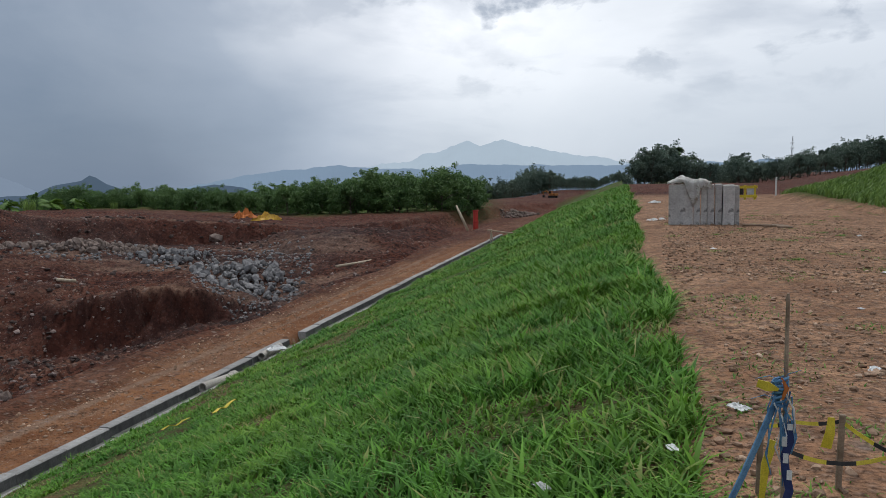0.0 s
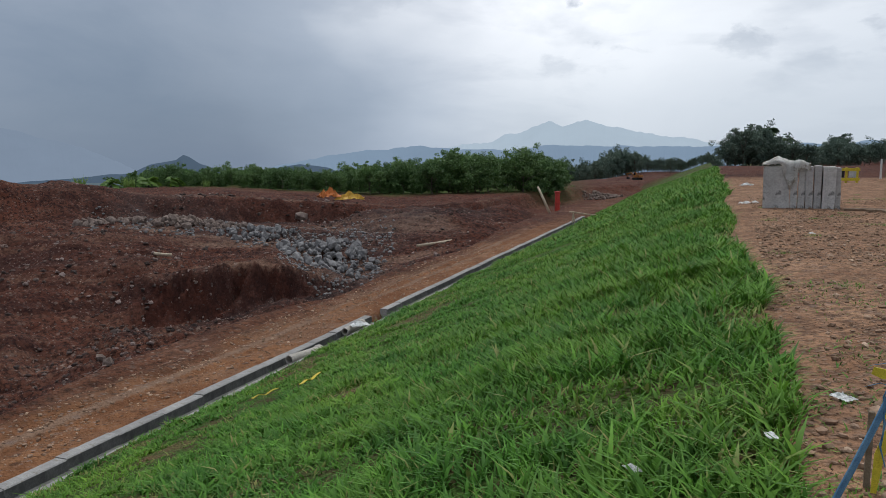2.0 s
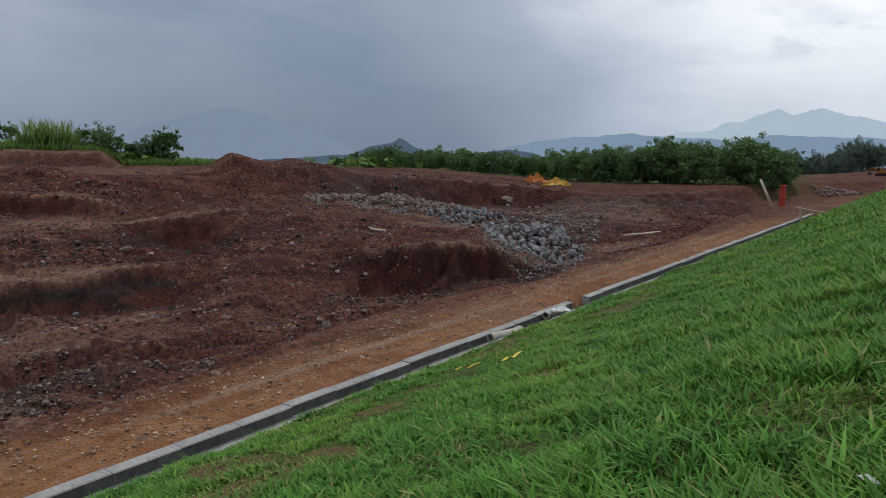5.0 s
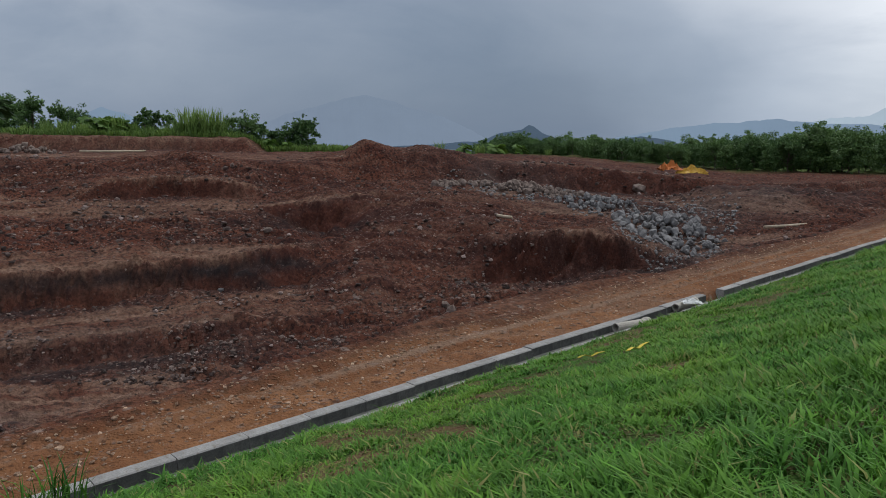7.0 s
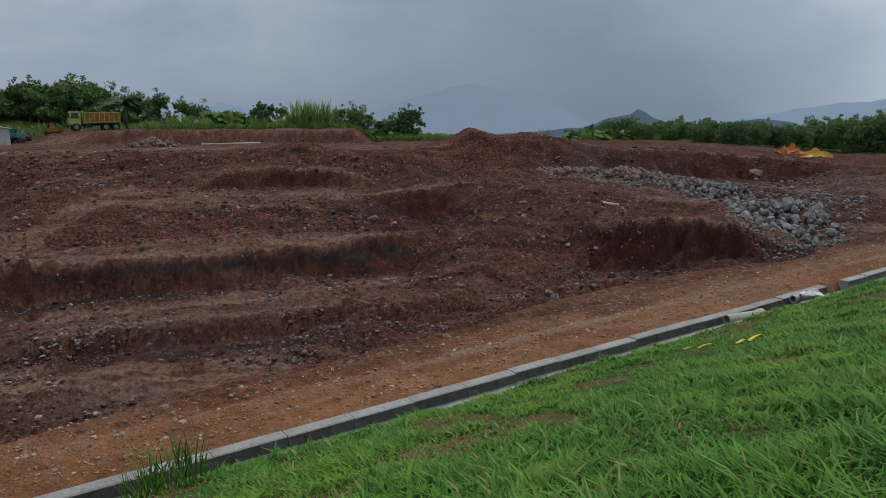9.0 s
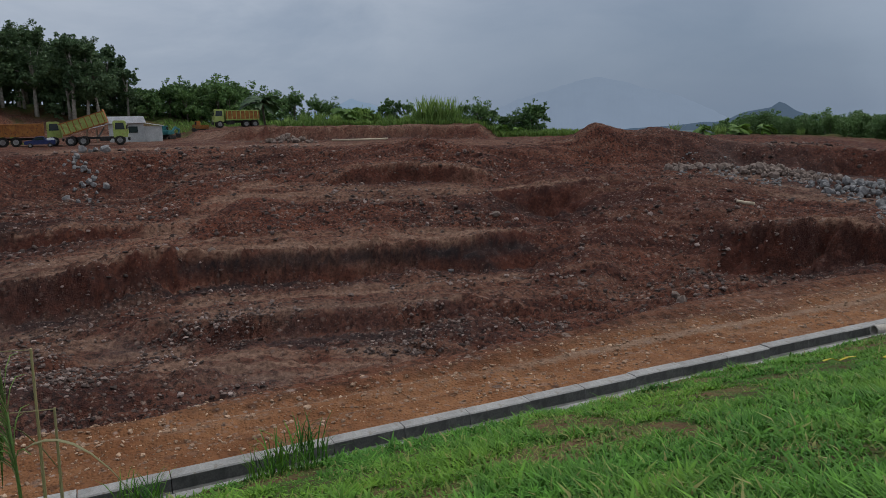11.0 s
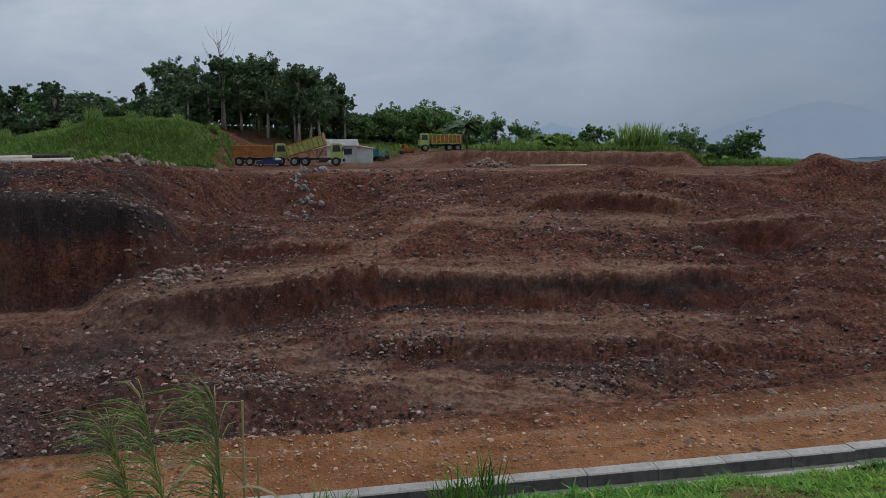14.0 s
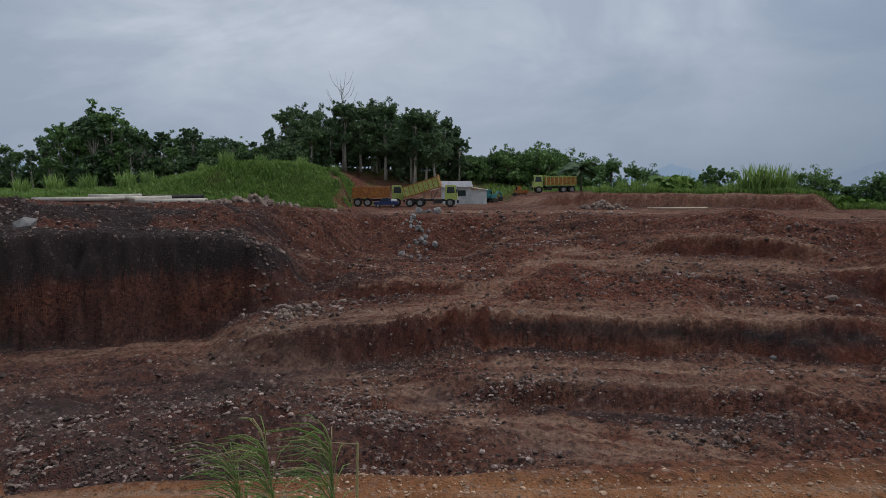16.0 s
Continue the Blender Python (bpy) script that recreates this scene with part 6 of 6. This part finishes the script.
# ---- tall grass close to the path ----
def cane(x, y, top, lean, seed, label, plume=True):
    """A cane with long arching leaves and a feathery, drooping head."""
    r = random.Random(seed)
    z0 = ground_z(x, y)
    h = top - z0
    t = thing("flowering_cane", Matrix.Translation((x, y, z0)), label, "cane grass")
    at = lambda s: Vector((lean[0] * s * s, lean[1] * s * s, h * s))
    part("stem", tube([at(s / 8) for s in range(8)], [0.010, 0.010, 0.009, 0.009, 0.008, 0.007, 0.006, 0.004], 6), REED, t, soft=True)
    for k in range(9):
        s = 0.30 + 0.52 * k / 9
        a, l = r.uniform(0, 6.283), r.uniform(0.30, 0.62)
        up, w = r.uniform(0.5, 1.0), Vector((math.cos(a), math.sin(a), 0))
        pts = [at(s) + w * l * q * (0.55 + 0.45 * q) + Vector((0, 0, l * (up * q - (0.5 + up) * q * q * q))) for q in [i / 8 for i in range(9)]]
        part("leaf", ribbon(pts, [0.010, 0.017, 0.022, 0.024, 0.023, 0.020, 0.015, 0.009, 0.001], 0.0009, w.cross(Vector((0, 0, 1)))), REED if k % 4 else DRY, t, soft=True)
    if plume:
        for k in range(70):
            s = 0.70 + 0.30 * k / 70
            a, l = r.gauss(-1.9, 0.8), r.uniform(0.18, 0.36)
            w = Vector((0.55 * math.cos(a), 0.85 * math.sin(a), 0))
            p = at(s)
            pts = [p + w * l * q * q * 1.1 + Vector((0, 0, l * (1.05 * q - 0.55 * q * q * q))) for q in (0, 0.25, 0.5, 0.75, 1.0)]
            part("plume_thread", tube(pts, [0.0020, 0.0022, 0.0028, 0.0026, 0.0010], 4), (REED, DRY, REED, REED)[k % 4], t)


cane(-3.26, -0.52, 0.56, (0.02, -0.02), 1, "tall green cane with a feathery head")
cane(-3.40, -0.74, 0.46, (-0.03, -0.14), 2, "tall green cane with a feathery head")
cane(-3.48, -0.86, 0.36, (0.0, -0.2), 3, "tall green cane with a feathery head")
cane(-3.20, -1.75, 0.05, (0.02, -0.1), 6, "tall green cane with a feathery head", False)


def dry_stalk(x, y, top, seed):
    z0 = ground_z(x, y)
    t = thing("dry_stalk", Matrix.Translation((x, y, z0)), "pale dead stalk with a snapped tip", "stalk")
    h = top - z0
    part("stem", tube([(0, 0, 0), (0.01, 0.01, h * 0.5), (0.0, 0.03, h)], [0.009, 0.008, 0.005], 6), DRY, t)
    part("tip", ribbon([(0, 0.03, h - 0.005), (0.01, -0.06, h + 0.005), (0.0, -0.19, h + 0.012)], [0.010, 0.016, 0.003], 0.0015, (1, 0, 0.3)), DRY, t)


dry_stalk(-3.29, -0.46, 0.58, 1)
dry_stalk(-3.27, -0.40, 0.32, 2)
for k, (x, y, s) in enumerate(((-9.62, 1.95, 1.25), (-9.58, -0.2, 0.9), (-9.55, 1.5, 0.8), (-3.3, -0.7, 0.9))):
    ob = reeds("grass_tuft", 300 + k, 110, 0.62, 0.7, GRASS, "tall dark green grass tuft by the drain" if k < 3 else "tall grass tuft on the slope", "grass", 0.018, 0.7)
    set_at(ob, x, y, ground_z(x, y) - 0.02, 0, s)


# ---- vehicles ----
def wheel(name, r, w, parent, x, y):
    tyre = part(name, cyl(r, w, Matrix.Translation((x - w / 2, y, r)) @ Matrix.Rotation(math.pi / 2, 4, "Y"), None, 18, None, 0.04), TYRE, parent)
    out = math.copysign(w / 2 + 0.01, x)
    part("rim", cyl(r * 0.55, 0.05, Matrix.Translation((x + out - 0.025, y, r)) @ Matrix.Rotation(math.pi / 2, 4, "Y"), None, 14), STEEL, tyre)


def dump_truck(m, label, tip, cab_col, bed_col, rib_col):
    """Forward is +y."""
    t = thing("dump_truck", m, label, "truck")
    part("chassis", box(0.8, 5.2, 0.22, Matrix.Translation((0, -0.1, 0.62)), 0.02), DARK_STEEL, t)
    part("bumper", box(2.0, 0.18, 0.30, Matrix.Translation((0, 2.92, 0.42)), 0.04), DARK_STEEL, t)
    cab = part("cab", prism([(1.55, 0.75), (2.86, 0.75), (2.90, 1.45), (2.70, 2.28), (2.55, 2.36), (1.65, 2.36), (1.55, 2.25)], 2.0, None, 0.05), cab_col, t, "lime green cab")
    part("windscreen", prism([(2.90, 1.50), (2.915, 1.50), (2.735, 2.20), (2.72, 2.20)], 1.7), GLASS, cab)
    for s in (-1, 1):
        part("side_window", prism([(1.75, 1.50), (2.62, 1.50), (2.52, 2.15), (1.80, 2.15)], 0.02, Matrix.Translation((s * 1.005, 0, 0))), GLASS, cab)
        part("door", prism([(1.68, 0.85), (2.70, 0.85), (2.66, 1.46), (1.70, 1.46)], 0.015, Matrix.Translation((s * 1.005, 0, 0))), cab_col, cab)
        part("mirror", box(0.06, 0.10, 0.34, Matrix.Translation((s * 1.17, 2.8, 1.55)), 0.02), DARK_STEEL, cab)
        part("headlight", box(0.30, 0.04, 0.16, Matrix.Translation((s * 0.72, 2.90, 0.86)), 0.02), WHITE_PLASTIC, cab)
        part("fuel_tank", box(0.42, 0.9, 0.42, Matrix.Translation((s * 0.72, 0.75, 0.42)), 0.06), DARK_STEEL, t)
        wheel("wheel", 0.47, 0.28, t, s * 0.88, 2.10)
        for y in (-1.15, -2.25):
            wheel("wheel", 0.47, 0.46, t, s * 0.80, y)
    hinge = Matrix.Translation((0, -2.75, 1.0)) @ Matrix.Rotation(tip, 4, "X") @ Matrix.Translation((0, 2.75, -1.0))
    bed = part("bed", box(2.2, 4.15, 0.12, hinge @ Matrix.Translation((0, -0.75, 0.98)), 0.02), rib_col, t)
    for s in (-1, 1):
        side = part("side_board", box(0.07, 4.15, 1.0, hinge @ Matrix.Translation((s * 1.08, -0.75, 1.10)), 0.015), bed_col, bed)
        for k in range(8):
            part("rib", box(0.07, 0.09, 0.98, hinge @ Matrix.Translation((s * 1.145, -2.62 + 0.535 * k, 1.11)), 0.01), rib_col, side)
        part("top_rail", box(0.13, 4.2, 0.10, hinge @ Matrix.Translation((s * 1.10, -0.75, 2.09)), 0.02), rib_col, side)
    part("headboard", box(2.2, 0.08, 1.25, hinge @ Matrix.Translation((0, 1.30, 1.10)), 0.015), rib_col, bed)
    part("tailgate", box(2.1, 0.08, 1.0, hinge @ Matrix.Translation((0, -2.80, 1.10)), 0.015), rib_col, bed)
    if tip > 0.1:
        part("hoist", tube([(0, 0.1, 0.75), (0, 0.75, 1.75)], [0.09, 0.06], 8), STEEL, t)
    return t


def on(b, d, turn=0.0, dz=0.0):
    x, y, z = on_ground(b, d)
    return Matrix.Translation((x, y, z + dz)) @ Matrix.Rotation(radians(turn), 4, "Z")


dump_truck(on(95.2, 82.5, 4), "rust-orange dump truck with lime cab, bed lowered", 0.0, LIME, RUST, RUST)
dump_truck(on(91.05, 80.0, -3), "lime green dump truck tipping its raised bed", 0.30, LIME, LIME, RUST)
dump_truck(on(81.5, 99.0, 178), "lime dump truck with rusty bed, parked far off", 0.0, LIME, RUST, LIME)


def pickup(m, label):
    t = thing("pickup_car", m, label, "car")
    body = part("body", prism([(-1.9, 0.42), (1.85, 0.42), (1.95, 0.62), (1.85, 0.88), (0.95, 0.98), (0.35, 1.48), (-0.55, 1.50), (-0.75, 0.98), (-1.9, 0.98)], 1.6, None, 0.05), NAVY, t, "dark blue body")
    for s in (-1, 1):
        part("window", prism([(-0.5, 1.02), (0.72, 1.02), (0.32, 1.40), (-0.45, 1.42)], 0.02, Matrix.Translation((s * 0.80, 0, 0))), GLASS, body)
        for y in (-1.2, 1.2):
            wheel("wheel", 0.31, 0.2, t, s * 0.74, y)
    part("windscreen", prism([(0.93, 1.01), (0.96, 1.01), (0.40, 1.46), (0.37, 1.46)], 1.4), GLASS, body)
    part("load", box(1.2, 0.9, 0.35, Matrix.Translation((0, -1.3, 0.92)), 0.05), WHITE_PLASTIC, t)


pickup(on(94.6, 78.5, 182) @ Matrix.Scale(0.68, 4), "small dark blue pickup beside the trucks")


def digger(m, label, paint, arm_up=0.3, scale=1.0):
    t = thing("excavator", m @ Matrix.Scale(scale, 4), label, "excavator")
    for s in (-1, 1):
        part("track", prism([(-1.5, 0.25), (-1.3, 0.0), (1.3, 0.0), (1.5, 0.25), (1.5, 0.5), (1.3, 0.72), (-1.3, 0.72), (-1.5, 0.5)], 0.5, Matrix.Translation((s * 1.0, 0, 0)), 0.04), DARK_STEEL, t)
    part("undercarriage", box(1.5, 1.6, 0.4, Matrix.Translation((0, 0, 0.45)), 0.03), DARK_STEEL, t)
    house = part("house", prism([(-1.7, 0.9), (1.1, 0.9), (1.1, 1.5), (-0.4, 1.75), (-1.7, 1.75)], 2.2, None, 0.06), paint, t)
    cab = part("cab", prism([(0.0, 1.3), (1.15, 1.3), (1.2, 1.9), (0.95, 2.7), (0.0, 2.7)], 0.95, Matrix.Translation((-0.6, 0, 0)), 0.05), paint, t)
    part("window", prism([(0.15, 1.75), (1.0, 1.75), (0.85, 2.5), (0.15, 2.5)], 1.0, Matrix.Translation((-0.6, 0, 0))), GLASS, cab)
    boom = part("boom", prism([(0.8, 1.2), (1.2, 1.2), (3.2, 2.9 + arm_up), (5.0, 2.5 + arm_up), (5.0, 2.8 + arm_up), (3.1, 3.4 + arm_up)], 0.36, Matrix.Translation((0.3, 0, 0)), 0.03), paint, t)
    part("stick", prism([(4.8, 2.9 + arm_up), (5.15, 2.9 + arm_up), (4.6, 0.9), (4.35, 0.9)], 0.3, Matrix.Translation((0.3, 0, 0)), 0.03), paint, boom)
    part("bucket", prism([(4.2, 1.0), (4.8, 1.0), (4.9, 0.4), (4.5, 0.1), (4.0, 0.3)], 0.9, Matrix.Translation((0.3, 0, 0)), 0.03), DARK_STEEL, boom)
    part("ram", tube([(0.3, 1.1, 1.4), (0.3, 2.7, 2.5 + arm_up)], [0.07, 0.06], 7), STEEL, boom)
    return t


digger(on(86.4, 101, 60), "teal excavator parked by the shed", TEAL, -0.9, 0.62)
digger(on(84.0, 100, 110), "dusty orange excavator beside rubble", RUST, -1.2, 0.55)
digger(on(7.2, 138, 60), "dusty orange excavator far along the track", RUST, -0.6, 0.5)


# ---- shed, pipes, scraps on the yard ----
def shed(m):
    t = thing("site_shed", m, "low white-roofed site shed behind the trucks", "shed")
    part("wall", box(2.2, 2.6, 1.5, None, 0.02), WALL, t)
    part("door", box(0.03, 0.7, 1.3, Matrix.Translation((1.115, -0.6, 0.02))), DARK_STEEL, t)
    part("window", box(0.03, 0.7, 0.5, Matrix.Translation((1.115, 0.5, 0.75))), GLASS, t)
    roof = part("roof", prism([(-1.5, 1.5), (1.5, 1.5), (1.35, 2.05), (-1.35, 2.05)], 2.7, None, 0.02), ROOF, t, "white sheet roof")
    part("annex", box(1.6, 1.4, 1.25, Matrix.Translation((0, 2.0, 0)), 0.02), WALL, t)
    part("annex_roof", prism([(1.25, 1.5), (1.25, 1.56), (2.85, 1.28), (2.85, 1.22)], 2.0), ROOF, t)
    part("lean_to", prism([(-1.3, 1.45), (-1.3, 1.5), (-3.0, 1.1), (-3.0, 1.05)], 1.8), ROOF, t)
    for y in (-2.9, -2.2):
        for s in (-0.8, 0.8):
            part("post", box(0.07, 0.07, 1.12, Matrix.Translation((s, y, 0))), WOOD, t)


shed(on(89.1, 95.0, -1) @ Matrix.Scale(1.45, 4))


def long_pipe(a0, a1, d0, d1, r, label, mat=None, dz=0.0):
    x0, y0, z0 = on_ground(a0, d0)
    x1, y1, z1 = on_ground(a1, d1)
    z = max(z0, z1) + r + dz
    tagged(new("long_pipe", mesh_bm("long_pipe", tube([(x0, y0, z), ((x0 + x1) / 2, (y0 + y1) / 2, z - 0.02), (x1, y1, z)], [r, r, r], 12), mat or PIPE, True)), label, "pipe")


long_pipe(108.0, 113.3, 65.5, 66.5, 0.26, "long pale pipe lying on the upper ledge")
long_pipe(110.5, 118.0, 68, 67, 0.22, "long grey pipe lying on the upper ledge")
long_pipe(112.5, 116.0, 69.5, 70, 0.20, "long grey pipe lying on the upper ledge", None, 0.35)
long_pipe(113.0, 119.5, 65, 65.5, 0.18, "long pale pipe lying on the upper ledge")
long_pipe(108.2, 113.0, 70, 71, 0.22, "dark pipe lying behind the pale ones", DARK_STEEL, 0.2)
long_pipe(113.4, 114.6, 64.5, 69.5, 0.14, "pale pipe resting across the others", None, 0.3)
long_pipe(43.9, 42.8, 46.6, 45.6, 0.10, "pale log lying on the slope", BAMBOO, 0.0)
long_pipe(24.2, 21.5, 50.0, 53.0, 0.10, "pale board lying on the bench", BAMBOO)
long_pipe(70.2, 74.5, 78, 77, 0.10, "pale pipe across the yard", BAMBOO)

# ---- the far end of the track ----
x, y, z = on_ground(31.0, 72.5)
crumple("orange_tarpaulin", x, y, z + 0.05, 2.0, ORANGE, "crumpled orange tarpaulin on the rim", 71, "tarpaulin", 0.55, (1, 0.7))
x, y, z = on_ground(29.4, 72.5)
crumple("yellow_tarpaulin", x, y, z + 0.05, 2.2, DIGGER_YELLOW, "crumpled yellow tarpaulin on the rim", 72, "tarpaulin", 0.40, (1.2, 0.6))
x, y, z = on_ground(13.2, 74)
t = thing("red_post", Matrix.Translation((x, y, z)), "red drum post at the end of the dig", "post")
part("column", cyl(0.26, 1.9, Matrix.Translation((0, 0, -0.1)), 0.24, 14, None, 0.03), RED_PAINT, t)
part("ring", cyl(0.31, 0.12, Matrix.Translation((0, 0, 0.65))), RED_PAINT, t)
part("cap", cyl(0.30, 0.14, Matrix.Translation((0, 0, 1.78))), RED_PAINT, t)
x0, y0, z0 = on_ground(13.6, 74)
tagged(new("leaning_trunk", mesh_bm("leaning_trunk", tube([(x0, y0, z0 - 0.2), (x0 - 0.8, y0, z0 + 1.5), (x0 - 1.55, y0 + 0.2, z0 + 2.95)], [0.16, 0.14, 0.10], 8), BAMBOO, True)), "bare pale trunk leaning over the dig", "trunk")


def barrier():
    x, y, z = on_ground(12.0, 58)
    t = thing("stick_barrier", Matrix.Translation((x, y, z)), "rough bamboo barrier across the track", "barrier")
    for k, (a, b) in enumerate((((-0.15, 0, -0.1), (0.05, 0, 1.35)), ((0.15, 0.2, -0.1), (-0.02, 0.1, 1.35)), ((2.55, 0.4, -0.1), (2.5, 0.4, 0.8)), ((2.9, 0.4, -0.1), (2.7, 0.4, 0.7)))):
        part("leg", tube([a, b], [0.06, 0.05], 7), BAMBOO, t)
    part("rail", tube([(-0.3, 0.05, 1.3), (1.2, 0.2, 1.1), (3.1, 0.4, 0.95)], [0.055, 0.05, 0.045], 7), BAMBOO, t)
    part("rail", tube([(-0.2, -0.6, 0.15), (-1.2, -4.0, 0.10)], [0.06, 0.05], 7), BAMBOO, t)


barrier()


def yellow_barrier(m):
    t = thing("yellow_barrier", m, "yellow painted timber barrier on the bank top", "barrier")
    for x in (-0.55, 0.0, 0.55):
        part("post", box(0.12, 0.10, 0.86, Matrix.Translation((x, 0, 0)), 0.01), YELLOW, t)
    for z in (0.12, 0.66):
        part("board", box(1.35, 0.05, 0.16, Matrix.Translation((0, -0.08, z)), 0.01), YELLOW, t)
    part("panel", box(0.38, 0.04, 0.36, Matrix.Translation((0.3, -0.06, 0.30)), 0.01), WALL, t)
    part("panel", box(0.38, 0.04, 0.36, Matrix.Translation((-0.3, -0.06, 0.30)), 0.01), BLACK, t)


yellow_barrier(on(-6.7, 47.0, 6))
x, y, z = on_ground(-8.74, 52)
tagged(new("white_post", mesh_bm("white_post", cyl(0.06, 1.3, Matrix.Translation((x, y, z - 0.1)), 0.05, 8), WHITE_PLASTIC)), "thin white marker post", "post")


def mast(b, d, h):
    x, y, z = on_ground(b, d)
    t = thing("lattice_mast", Matrix.Translation((x, y, z)), "slim grey lattice mast on the far hill", "mast")
    w = h * 0.03
    for sx in (-1, 1):
        for sy in (-1, 1):
            part("leg", tube([(sx * w, sy * w, 0), (sx * w * 0.25, sy * w * 0.25, h)], [0.06, 0.035], 5), STEEL, t)
    for k in range(8):
        s0, s1 = w * (1 - 0.75 * k / 8), w * (1 - 0.75 * (k + 1) / 8)
        for sy in (-1, 1):
            part("brace", tube([(-s0, sy * s0, h * k / 8), (s1, sy * s1, h * (k + 1) / 8)], [0.04, 0.04], 4), STEEL, t)
    for k in (0.72, 0.84):
        part("cross_arm", box(w * 3, 0.2, 0.2, Matrix.Translation((0, 0, h * k))), STEEL, t)


mast(-9.7, 330, 17)
